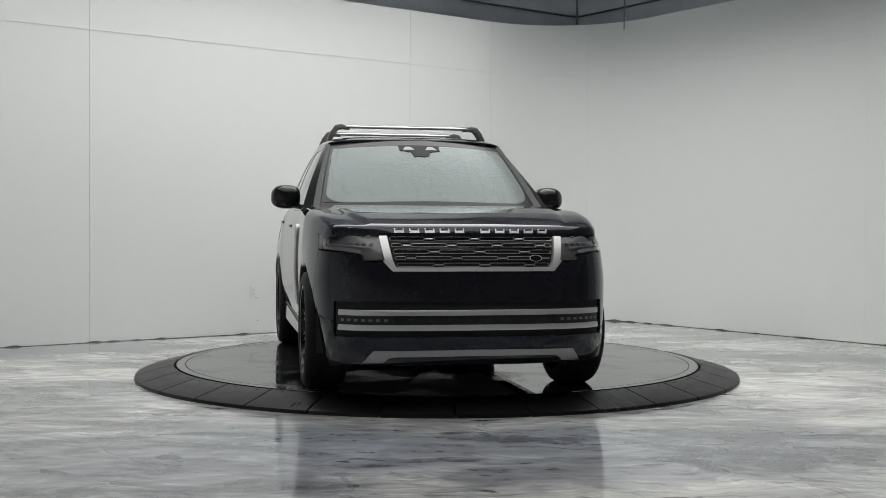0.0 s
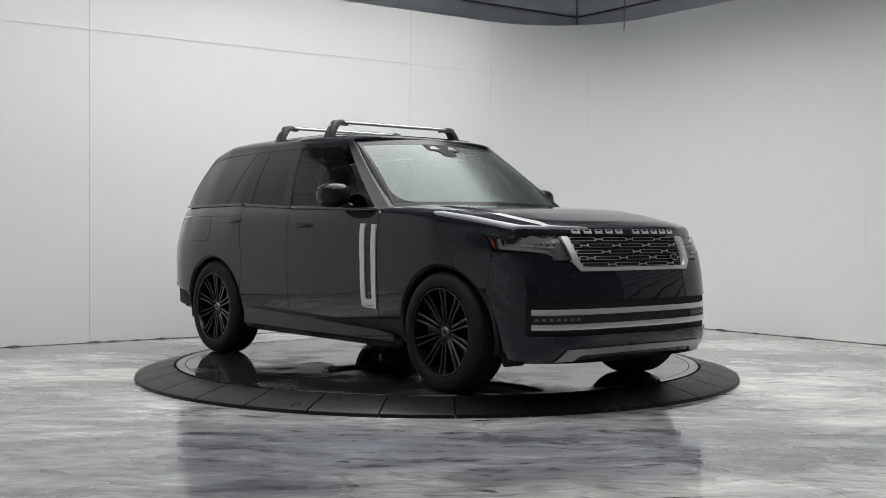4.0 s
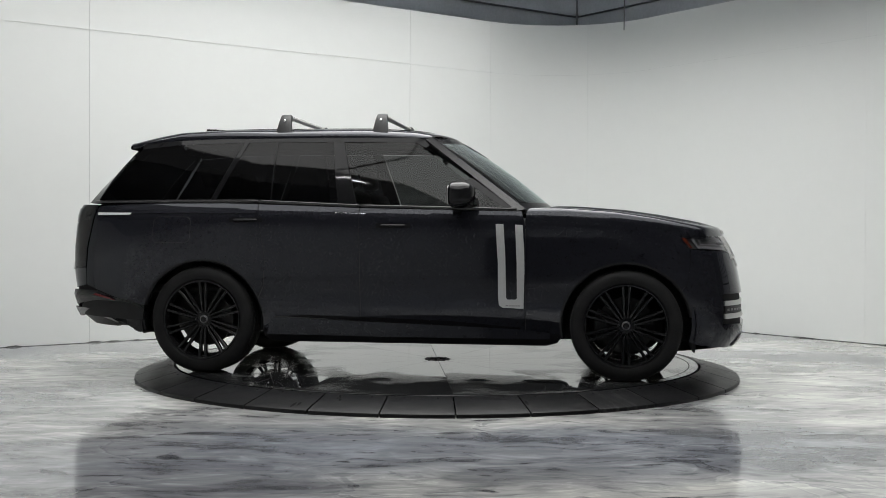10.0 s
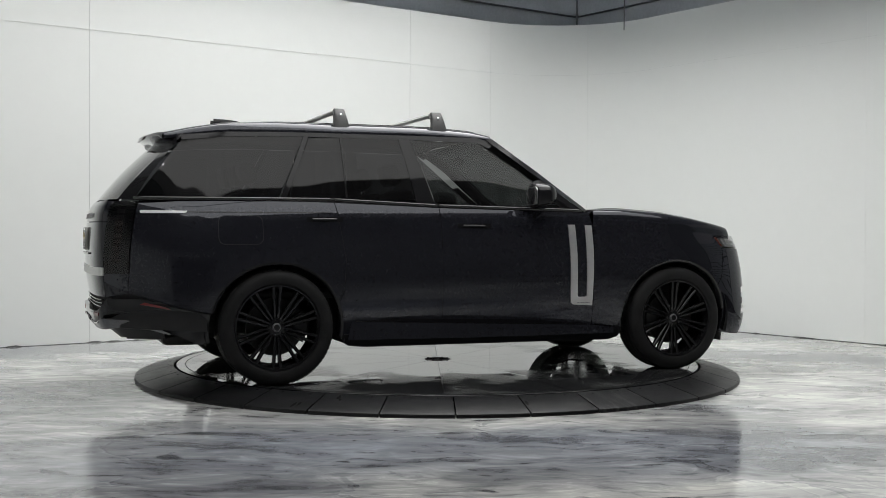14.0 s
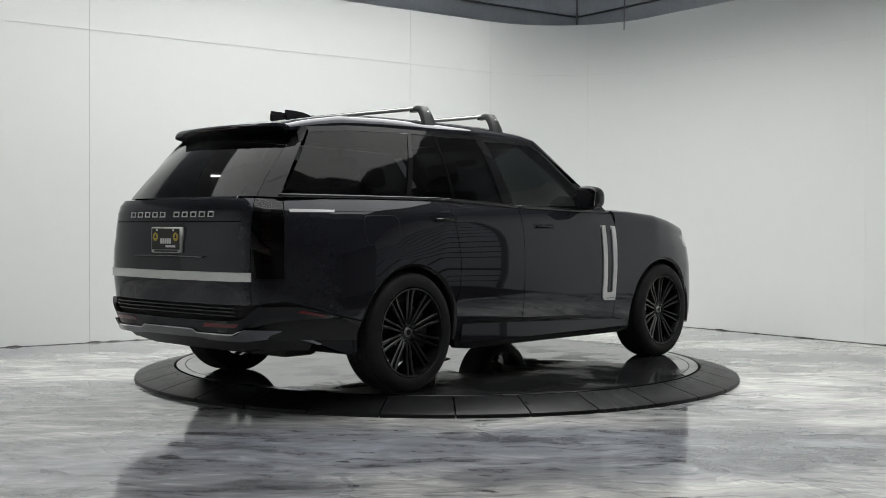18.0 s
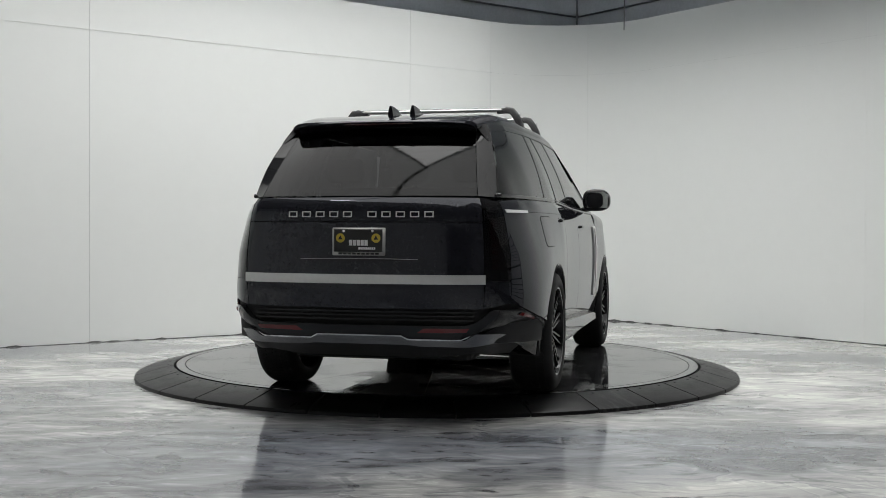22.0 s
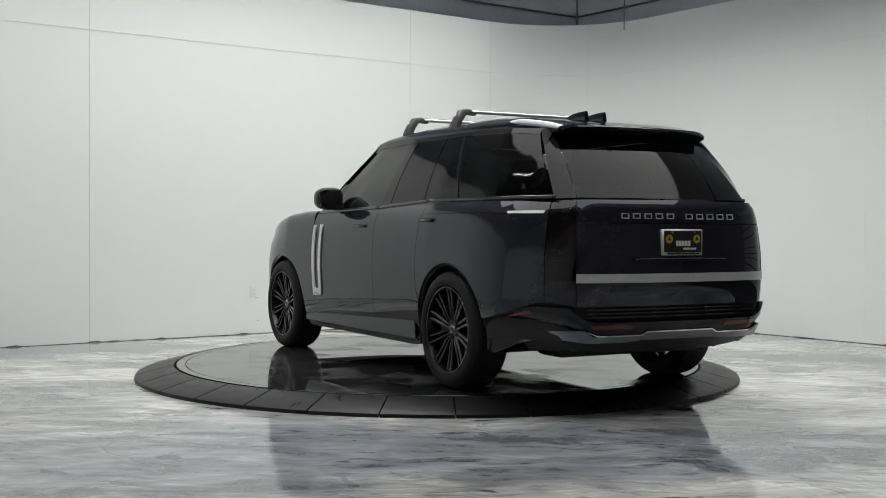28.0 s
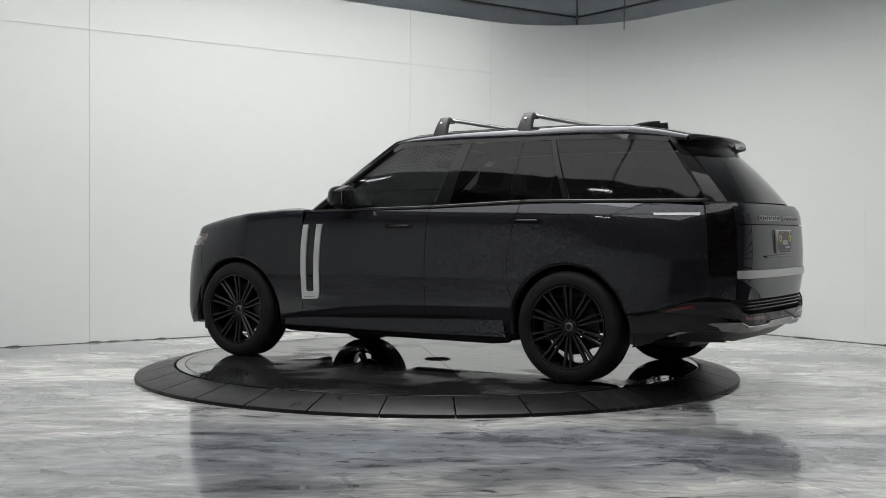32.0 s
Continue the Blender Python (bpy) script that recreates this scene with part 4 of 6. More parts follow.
def flank(car, side):
    """Wing, doors, quarter, sill and glass of one side."""
    def fn(a, b, d=0.0):
        return body(a, b, d, side)

    def up(a, b, d=0.0):
        return house(a, b, d, side)
    g = 0.0028
    U = ux
    # inner shell behind the shut lines, with the arches cut out
    o = [(UF, 0.30), (UF, 0.80), (U(2.12), 0.86), (U(2.02), 0.93), (U(1.93), 1.05), (0.86, 1.10), (0.84, 1.22), (-0.38, 1.25), (-1.2, 1.285), (U(-2.6), 1.285), (UR, 1.285), (UR, 0.45), (U(-2.3), 0.40)]
    o += arch(-1.6, 182, -5, 24, 0.012) + [(-1.05, 0.30), (1.05, 0.30)] + arch(1.6, 185, 5, 24, 0.012) + [(U(2.2), 0.30)]
    skin("inner_shell", o, lambda a, b, d: fn(a, b, d + 0.02), MATTE_BLACK, car, step=0.1, depth=0.002)
    # front wing
    o = [(0.868 + g, 0.34), (0.868 + g, 1.12), (0.862 + g, 1.137 - g)] + [(U(x), clam(x) - g) for x in (1.0, 1.25, 1.45, 1.67, 1.9, 1.965)]
    o += [(U(1.985), 1.055), (U(2.055), 0.967), (U(2.06), 0.90), (U(2.035), 0.72)] + arch(1.6, 34, 193, 28) + [(1.08, 0.33)]
    skin("front_wing", o, fn, PAINT, car)
    # doors
    o = [(-0.366 + g, 0.345), (0.868 - g, 0.345), (0.868 - g, 1.125), (0.836, belt(0.836)), (-0.386 + g, belt(-0.38)), (-0.374 + g, 0.9)]
    door = skin("front_door", o, fn, PAINT, car)
    o = [(-0.366 - g, 0.345), (-0.374 - g, 0.9), (-0.386 - g, belt(-0.39)), (-1.178 + g, belt(-1.18)), (-1.104 + g, 0.865), (-1.118 + g, 0.66)] + arch(-1.6, 21, -9, 8)[0:] + [(-1.10, 0.345)]
    rdoor = skin("rear_door", o, fn, PAINT, car)
    # rear quarter
    o = [(-1.178 - g, belt(-1.18)), (U(-1.9), belt(-1.9)), (U(-2.585), 1.296), (U(-2.60), 0.66), (U(-2.5), 0.628), (U(-2.3), 0.565), (U(-2.06), 0.515)] + arch(-1.6, 166, 23, 28) + [(-1.118 - g, 0.67), (-1.104 - g, 0.865)]
    skin("rear_quarter", o, fn, PAINT, car)
    # arch lips
    for cx, a0, a1 in ((1.6, 8, 193), (-1.6, 166, -10)):
        pts = arch(cx, a0, a1, 30, 0.004)
        inn = arch(cx, a0, a1, 30, -0.018)
        bm = bmesh.new()
        rows = [[bm.verts.new(fn(U(p[0]) if abs(p[0]) > 1.8 else p[0], p[1], d)) for p, d in ((a, -0.002), (b, 0.004), (b, 0.05))] for a, b in zip(pts, inn)]
        for p, q in zip(rows, rows[1:]):
            for k in range(2):
                bm.faces.new((p[k], q[k], q[k + 1], p[k + 1]))
        part("arch_lip", orient(bm), GLOSS_BLACK, car)
        bm = bmesh.new()
        rows = []
        for k in range(25):
            a = radians(lerp(-14, 194, k / 24))
            rows.append([bm.verts.new((cx + 0.505 * math.cos(a), side * y, ARCH_Z + 0.49 * math.sin(a))) for y in (0.985, 0.60)])
        for p, q in zip(rows, rows[1:]):
            bm.faces.new((p[0], q[0], q[1], p[1]))
        c = bm.verts.new((cx, side * 0.60, ARCH_Z))
        for p, q in zip(rows, rows[1:]):
            bm.faces.new((p[1], q[1], c))
        part("wheel_liner", bm, MATTE_BLACK, car)
    # sill
    o = [(-1.125, 0.345 - 2 * g), (-1.118, 0.290), (-1.07, 0.258), (-0.95, 0.246), (1.02, 0.246), (1.10, 0.268), (1.125, 0.30), (1.11, 0.345 - 2 * g)]
    skin("sill", o, lambda a, b, d: fn(a, b, d - 0.006), GLOSS_BLACK, car, depth=0.05)
    for pts, w, lift, mat in (([(-1.03, 0.437), (-0.139, 0.405), (0.83, 0.374)], 0.007, 0.010, MOULDING), ([(-1.06, 0.292), (-0.139, 0.281), (1.05, 0.266)], 0.013, 0.013, GLOSS_BLACK)):
        skin("sill_trim", strip(pts, w), lambda a, b, d: fn(a, b, d - lift), mat, car, "thin gloss black trim along the sill", depth=0.008, step=0.1)
    # dark wedge over the trim, then the upright foot of the doors under it
    o = [(-0.97, 0.440), (-0.75, 0.452), (0.30, 0.422), (0.83, 0.380), (0.83, 0.372), (-0.139, 0.407)]
    skin("door_inlay", o, lambda a, b, d: fn(a, b, d - 0.003), POST_BLACK, car, depth=0.004)
    o = [(-1.06, 0.432), (-0.139, 0.401), (0.86, 0.368), (1.05, 0.345), (1.05, 0.300), (-0.139, 0.296), (-1.09, 0.303)]
    skin("door_foot", o, lambda a, b, d: fn(a, 0.41, d - 0.012) + Vector((0, side * 0.02 * (0.41 - b), b - 0.41)), PAINT, car, depth=0.012, step=0.1)
    # silver blade on the front door: two prongs joined at the foot
    o = [(0.648, 1.142), (0.705, 1.142), (0.722, 0.90), (0.728, 0.60), (0.738, 0.588), (0.80, 0.588), (0.808, 0.60), (0.806, 0.85), (0.792, 1.138), (0.846, 1.136), (0.860, 0.95), (0.863, 0.80), (0.856, 0.52), (0.70, 0.528), (0.676, 0.545), (0.670, 0.60), (0.668, 0.85)]
    bl = skin("side_blade", o, lambda a, b, d: fn(a, b, d - 0.010), SILVER, door, "satin silver vertical door blade", depth=0.012)
    bm = bmesh.new()
    for k in range(10):
        box(bm, (0.725 + 0.011 * k, 0.538, -0.001), (0.733 + 0.011 * k, 0.546, 0.001))
    for v in bm.verts:
        v.co = fn(v.co.x, v.co.y, -0.0105 - v.co.z)
    bmesh.ops.recalc_face_normals(bm, faces=bm.faces)
    part("blade_marks", bm, GREY_METAL, bl, "row of small grey marks", smooth=False)
    # handles
    for dr, x0, z in ((door, -0.245, 1.128), (rdoor, -1.385, 1.168)):
        bm = bmesh.new()
        box(bm, (x0 + 0.03, z - 0.010, -0.020), (x0 + 0.215, z + 0.009, 0.004), 0.008)
        for v in bm.verts:
            lift = 0.012 * (v.co.x - x0) / 0.23 if v.co.z < -0.004 else 0.0
            v.co = fn(v.co.x, v.co.y, v.co.z + lift)
        bmesh.ops.recalc_face_normals(bm, faces=bm.faces)
        part("door_handle", bm, GLOSS_BLACK, dr, "gloss black pull handle")
        o = [(x0 - 0.005, z - 0.019), (x0 + 0.255, z - 0.019), (x0 + 0.255, z + 0.017), (x0 - 0.005, z + 0.017)]
        skin("handle_recess", o, lambda a, b, d: fn(a, b, d - 0.001), PRIVACY_BLACK, dr, depth=0.002)
    # fuel flap: a rounded plate a hair proud of the quarter
    if side < 0:
        o = []
        for cx, cz, a0 in ((-1.745, 1.145, 0), (-1.965, 1.145, 90), (-1.965, 1.035, 180), (-1.745, 1.035, 270)):
            o += [(U(cx + 0.042 * math.cos(radians(a0 + 22.5 * k))), cz + 0.042 * math.sin(radians(a0 + 22.5 * k))) for k in range(5)]
        grow = [(U(-1.855) + (a - U(-1.855)) * 1.028, 1.09 + (b - 1.09) * 1.04) for a, b in o]
        skin("flap_gap", grow, lambda a, b, d: fn(a, b, d - 0.0012), MATTE_BLACK, car, depth=0.002)
        skin("fuel_flap", o, lambda a, b, d: fn(a, b, d - 0.0025), PAINT, car, "round-cornered fuel filler flap", depth=0.003)
    # bright marker strip on the quarter and its crease
    o = [(U(-2.225), 1.222), (U(-2.24), 1.206), (U(-2.555), 1.204), (U(-2.56), 1.224)]
    skin("marker_strip", o, lambda a, b, d: fn(a, b, d - 0.005), WHITE_INK, car, "bright silver marker strip", depth=0.007)
    o = [(-1.2, 1.2175), (U(-2.22), 1.2175), (U(-2.22), 1.2115), (-1.2, 1.2115)]
    skin("crease_trim", o, lambda a, b, d: fn(a, b, d - 0.001), GLOSS_BLACK, car, depth=0.003)
    # waist moulding
    for x0, x1 in ((-2.56, -1.182), (-1.174, -0.392), (-0.382, 0.80)):
        pts = [Vector(house(x, belt(x) + 0.012, -0.004, side)) for x in np.linspace(x0, x1, 22)]
        part("waist_moulding", tube(bmesh.new(), pts, 0.010, 8, (0.8, 1.3)), MOULDING, car, "gloss black waist moulding")

    # upper flank: panes first
    # pillars and rails in gloss black round the panes
    pieces = [
        ("front_side_glass", [(0.70, 1.262), (-0.405, 1.285), (-0.548, 1.766), (0.015, 1.758)], FRONT_GLASS, "lightly tinted front side window"),
        ("rear_side_glass", [(-0.555, 1.288), (-1.075, 1.308), (-1.075, 1.770), (-0.64, 1.770)], PRIVACY, "dark privacy-glass rear side window"),
        ("rear_vent_glass", [(-1.09, 1.309), (-1.525, 1.318), (-1.315, 1.766), (-1.09, 1.770)], PRIVACY, "dark fixed pane in the rear door"),
        ("quarter_glass", [(-1.575, 1.318), (-2.54, 1.316), (-2.30, 1.63), (-2.22, 1.728), (-1.9, 1.758), (-1.36, 1.771)], PRIVACY, "dark privacy-glass quarter window"),
    ]
    for name, o2, mat, label in pieces:
        skin(name, o2, lambda a, b, d: up(a, b, d), mat, car, label, step=0.06, depth=0.004)
    frames = [
        ("window_rail", [(0.115, 1.742), (0.075, 1.785), (0.0, 1.805), (-0.5, 1.815), (-1.4, 1.808), (-1.9, 1.795), (-2.22, 1.768), (-2.22, 1.730), (-1.9, 1.760), (-1.36, 1.773), (-0.5, 1.772), (0.01, 1.760), (0.085, 1.724)], PRIVACY_BLACK),
        ("door_pillar", [(-0.41, 1.266), (-0.548, 1.266), (-0.638, 1.771), (-0.55, 1.771)], PRIVACY_BLACK),
        ("rear_pillar", [(-1.53, 1.30), (-1.57, 1.30), (-1.357, 1.771), (-1.318, 1.771)], PRIVACY_BLACK),
        ("window_divider", [(-1.077, 1.30), (-1.088, 1.30), (-1.088, 1.771), (-1.077, 1.771)], PRIVACY_BLACK),
        ("window_foot", [(0.80, 1.238), (0.71, 1.26), (-0.405, 1.284), (-0.41, 1.262)], GLOSS_BLACK),
        ("window_foot", [(-0.55, 1.267), (-0.552, 1.286), (-1.528, 1.316), (-1.53, 1.298)], GLOSS_BLACK),
        ("window_foot", [(-1.57, 1.297), (-1.576, 1.316), (-2.54, 1.314), (-2.555, 1.297)], GLOSS_BLACK),
    ]
    for name, o2, mat in frames:
        skin(name, o2, lambda a, b, d: up(a, b, d - 0.003), mat, car, step=0.08, depth=0.02)
    # A pillar, painted, between side glass and windshield
    bm = bmesh.new()

    def pillar(s, t):
        p0, p1 = up(0.80, 1.242, -0.004), up(0.08, 1.790, -0.004)
        a = p0.lerp(p1, t) + Vector((0, side * 0.016 * math.sin(math.pi * t), 0))
        q0, q1 = ws_point(0, 1.0) * 1.0, ws_point(1, 1.0) * 1.0
        b = q0.lerp(q1, t)
        b = Vector((b.x, side * b.y, b.z)) + Vector((0, side * 0.010 * math.sin(math.pi * t), 0.002))
        c = a.lerp(b, s)
        k = min(s / 0.72, (1 - s) / 0.28)
        return c + Vector((0.020, side * 0.016, 0.006)) * k
    grid_patch(bm, pillar, 7, 12)
    part("windshield_pillar", sharpen(orient(bm), 25), POST_BLACK, car)
    trim = []
    for k in range(9):
        p = ws_point(lerp(0.0, 1.0, k / 8), 0.965)
        trim.append((p.x - 0.045, side * (p.y - 0.005), p.z - 0.035))
    part("pillar_trim", tube(bmesh.new(), trim, 0.042, 8), SATIN_BLACK, car)
    # black triangle where the mirror stands
    o = [(0.79, 1.25), (0.705, 1.262), (0.40, 1.468), (0.46, 1.485)]
    skin("mirror_sail", o, lambda a, b, d: up(a, b, d - 0.002), GLOSS_BLACK, car, depth=0.01)
    # mirror
    c = Vector((0.40, side * 1.085, 1.344))
    bm = bmesh.new()
    bmesh.ops.create_icosphere(bm, subdivisions=4, radius=1)
    for v in bm.verts:
        q = Vector([math.copysign(abs(t) ** 0.66, t) for t in v.co])
        outer = max(0.0, q.y * side)
        x, y, z = q.x * 0.124, q.y * 0.116, q.z * (0.102 if q.z > 0 else 0.086)
        x *= 1 - 0.30 * outer ** 2
        z *= 1 - 0.14 * outer ** 2
        if x < -0.05:
            x = -0.05 - (abs(x) - 0.05) * 0.3
        if x > 0.0 and z < 0:
            z *= 1 - 0.35 * (x / 0.112) ** 2
        v.co = c + Vector((x - 0.02, y, z + 0.004))
    bmesh.ops.recalc_face_normals(bm, faces=bm.faces)
    mir = part("wing_mirror", bm, GLOSS_BLACK, car, "gloss black wing mirror")
    bm = bmesh.new()
    prism(bm, [(side * 1.0, 1.29), (side * 1.18, 1.29), (side * 1.19, 1.40), (side * 1.15, 1.425), (side * 1.02, 1.42), (side * 0.99, 1.38)], 0.3185, 0.321, lambda a, b, cc: (cc - 0.006, a, b))
    part("mirror_glass", bm, CHROME, mir, "silvered mirror glass", smooth=False)
    bm = bmesh.new()
    tube(bm, [(0.46, side * 0.89, 1.268), (0.44, side * 0.94, 1.272), (0.42, side * 1.02, 1.285)], 0.028, 10, (1.6, 0.8))
    part("mirror_arm", bm, GLOSS_BLACK, mir)
    # deflector ahead of the wheel
    bm = bmesh.new()
    prism(bm, [(2.06, 0.30), (2.055, 0.275), (2.085, 0.205), (2.10, 0.205), (2.105, 0.29)], 0.72, 0.90, lambda a, b, cc: (a, side * cc, b), 0.006)
    part("air_deflector", bm, MATTE_BLACK, car)


def ws_point(t, v):
    """The windshield: t from foot to head, v from the middle to the edge."""
    foot = Vector((lerp(1.035, 0.86, v ** 2.2), 0.855 * v, lerp(1.262, 1.25, v)))
    head = Vector((lerp(0.235, 0.12, v ** 2), 0.695 * v, lerp(1.835, 1.802, v ** 2)))
    p = foot.lerp(head, t)
    p.z += 0.022 * math.sin(math.pi * t)
    p.x += 0.012 * math.sin(math.pi * t)
    return p


ROOF_Z = ([-2.45, -2.39, -2.18, -1.94, -1.53, -1.0, -0.29, 0.07, 0.2, 0.25], [1.788, 1.795, 1.835, 1.870, 1.890, 1.900, 1.895, 1.872, 1.846, 1.832])


def roof_at(s, v):
    """The roof: s from the windshield (0) to its tail (1), v from -1 to 1 across."""
    xm = lerp(0.235, -2.43, s)
    x = xm - (0.115 * v * v * (1 - s) ** 2) + 0.10 * (s ** 6) * v ** 2
    half = roof_half(x) + 0.004
    zc, ze = smooth_interp(xm, ROOF_Z), side_top(x) - 0.004
    if s < 0.12:
        ze = lerp(1.800, side_top(min(x, 0.0)) - 0.004, s / 0.12)
    return Vector((x, half * v, ze + (zc - ze) * max(0.0, 1 - abs(v) ** lerp(7, 18, min(1.0, max(0.0, (s - 0.5) / 0.3)))) ** 0.5))


BONNET_Z = ([1.0, 1.08, 1.3, 1.65, 1.91, 2.10, 2.2, 2.27, 2.305, 2.328, 2.345, 2.353, 2.37], [1.258, 1.268, 1.266, 1.241, 1.203, 1.168, 1.149, 1.134, 1.126, 1.116, 1.092, 1.070, 1.045])


def bonnet_at(s, v):
    """The clamshell bonnet: s from the windshield to the nose, v across."""
    ue = lerp(0.865, ux(2.20), s)
    e = body(ue, clam(plan_at(ue)[0]), 0.0, 1)
    xm = lerp(1.06, 2.352, s)
    zc = sum(float(np.interp(xm + k * 0.006, *BONNET_Z)) for k in (-1, 0, 1)) / 3
    a = abs(v)
    x = e.x + (xm - e.x) * (1 - a ** 3)
    z = e.z + (zc - e.z) * max(0.0, 1 - a ** 38) ** 0.5
    ridge = 0.80 - 0.06 * s
    t = min(max((ridge - a) / 0.035, 0), 1)
    z += 0.012 * t * t * (3 - 2 * t) * min(1, (1 - s) * 8, s * 12)
    return Vector((x, e.y * v, z))


def upper_body(car):
    bm = bmesh.new()
    grid_patch(bm, lambda s, t: bonnet_at(1 - (1 - s) ** 1.8, math.copysign(1 - (1 - abs(2 * t - 1)) ** 2.0, t - 0.5)), 40, 96)
    bm = thicken(orient(bm), lambda c: Vector((0, 0, -1)), 0.03)
    part("bonnet", bm, PAINT, car, "black clamshell bonnet with two ridges")
    bm = bmesh.new()
    grid_patch(bm, lambda s, t: roof_at(s, math.copysign(1 - (1 - abs(2 * t - 1)) ** 1.8, t - 0.5)), 50, 56)
    part("roof", thicken(orient(bm), lambda c: Vector((0, 0, -1)), 0.012), PAINT, car)
    # glass roof inset
    bm = bmesh.new()
    grid_patch(bm, lambda s, t: roof_at(lerp(0.05, 0.70, s), 0.80 * (2 * t - 1)) + Vector((0, 0, 0.003)), 30, 20)
    part("glass_roof", thicken(orient(bm), lambda c: Vector((0, 0, -1)), 0.004), GLOSS_BLACK, car, "black panoramic glass roof")
    # windshield with a black border
    bm = bmesh.new()
    grid_patch(bm, lambda s, t: both_y(ws_point, lerp(0.085, 0.90, s), 0.97 * (2 * t - 1)), 16, 30)
    ws = part("windshield", orient(bm, Vector((0, 0, 0.6))), WINDSHIELD, car, "clear raked windshield")
    for a0, a1, b0, b1 in ((0.0, 0.085, -1, 1), (0.90, 1.0, -1, 1), (0.085, 0.90, -1, -0.97), (0.085, 0.90, 0.97, 1)):
        bm = bmesh.new()
        grid_patch(bm, lambda s, t: both_y(ws_point, lerp(a0, a1, s), lerp(b0, b1, t)), 3 if a1 - a0 < 0.5 else 16, 30 if b1 - b0 > 1 else 2)
        part("windshield_border", orient(bm, Vector((0, 0, 0.6))), POST_BLACK, ws)
    # sensor pod behind the glass
    def on_glass(t0, y, lift):
        p = both_y(ws_point, t0, y / 0.70)
        return p + Vector((0.55, 0, 0.83)) * lift
    for sg in (-1, 1):
        o = [(sg * 0.679, 0.085)] + [(sg * (0.569 + 0.11 * math.cos(radians(a))), 0.235 - 0.15 * math.sin(radians(a))) for a in (0, 15, 30, 45, 60, 75, 90)]
        bm = orient(sheet(o, lambda a, b, d: on_glass(b, a, 0.003 - d), 0.05, 0.002), Vector((0, 0, 0.6)))
        part("corner_border", bm, POST_BLACK, ws)
    o = [(-0.165, 0.905), (0.165, 0.905), (0.16, 0.815), (0.075, 0.79), (0.058, 0.71), (-0.058, 0.71), (-0.075, 0.79), (-0.16, 0.815)]
    bm = orient(sheet(o, lambda a, b, d: on_glass(b, a, 0.004 - d), 0.03, 0.003), Vector((0, 0, 0.6)))
    pod = part("sensor_pod", bm, FRIT, ws, "black sensor pod at the head of the windshield")
    for y in (-0.09, 0.09):
        o = [(y - 0.045, 0.825), (y + 0.045, 0.825), (y + 0.02, 0.875), (y - 0.02, 0.875)]
        bm = orient(sheet(o, lambda a, b, d: on_glass(b, a, 0.006 - d), 0.03, 0.002), Vector((0, 0, 0.6)))
        part("sensor_window", bm, LAMP_INNER, pod, "grey sensor window")
    # cowl and wipers
    bm = bmesh.new()
    grid_patch(bm, lambda s, t: Vector((lerp(ws_point(0, abs(2 * t - 1)).x - 0.04, bonnet_at(0, 2 * t - 1).x + 0.03, s), 0.86 * (2 * t - 1), 1.238 - 0.012 * s)), 3, 24)
    part("cowl", orient(bm, Vector((0.9, 0, 0.5))), MATTE_BLACK, car)
    for y0, y1, x0 in ((0.62, -0.10, 0.99), (-0.08, -0.74, 1.03)):
        pts = [both_y(ws_point, 0.0, lerp(y0, y1, k / 8) / 0.855) + Vector((0.025, 0, 0.006)) for k in range(9)]
        part("wiper", tube(bmesh.new(), pts, 0.009, 6), MATTE_BLACK, car, "black wiper blade at rest")
    # rear window
    def rg(s, t):
        v = 2 * t - 1
        a = abs(v)
        foot = Vector((lerp(-2.755, -2.635, a ** 2.8), 0.745 * v, 1.302))
        head = Vector((lerp(-2.315, -2.215, a ** 2), 0.635 * v, lerp(1.765, 1.745, a ** 2)))
        p = foot.lerp(head, s)
        p.x -= 0.025 * math.sin(math.pi * s)
        return p
    bm = bmesh.new()
    grid_patch(bm, lambda s, t: rg(s, lerp(0.037, 0.963, t)), 14, 24)
    part("rear_window", orient(bm), PRIVACY, car, "dark privacy-glass rear window")
    for sgn in (0, 1):
        bm = bmesh.new()
        def post(s, t):
            side = 1 if sgn else -1
            a = house(lerp(-2.555, -2.22, t) - 0.02 * math.sin(math.pi * t), lerp(1.297, 1.755, t), 0.001, side)
            return a.lerp(rg(t, 0.966 if sgn else 0.034), s)
        grid_patch(bm, post, 3, 14)
        part("rear_post", orient(bm), PRIVACY_BLACK, car)
    # spoiler over the rear window
    bm = bmesh.new()
    rows = []
    for k in range(33):
        v = 0.985 * (-1 + k / 16)
        p = roof_at(1.0, v)
        fall = 0.012 * abs(v) ** 4
        rows.append([bm.verts.new((p.x + dx, p.y, p.z + dz - (fall if dz < -0.01 else 0))) for dx, dz in ((0.004, -0.0015), (-0.014, -0.004), (-0.020, -0.012), (-0.012, -0.024), (0.07, -0.042), (0.13, -0.066), (0.20, -0.085))])
    for p, q in zip(rows, rows[1:]):
        for j in range(6):
            bm.faces.new((p[j], q[j], q[j + 1], p[j + 1]))
    sp = part("spoiler", sharpen(orient(bm, Vector((-2.28, 0, 1.775))), 50), PAINT, car, "black roof spoiler over the rear window")
    for side in (-1, 1):
        def fin(s, t):
            h = lerp(0.80, 1.045, t)
            p = house(lerp(-2.555, -2.22, h) - 0.02 * math.sin(math.pi * h), lerp(1.297, 1.755, h), -0.005, side)
            q = rg(h, 0.966 if side > 0 else 0.034) + Vector((-0.006 - 0.075 * t * t, side * 0.006, 0))
            return p.lerp(q, s * lerp(0.25, 1.0, t))
        bm = bmesh.new()
        grid_patch(bm, fin, 4, 10)
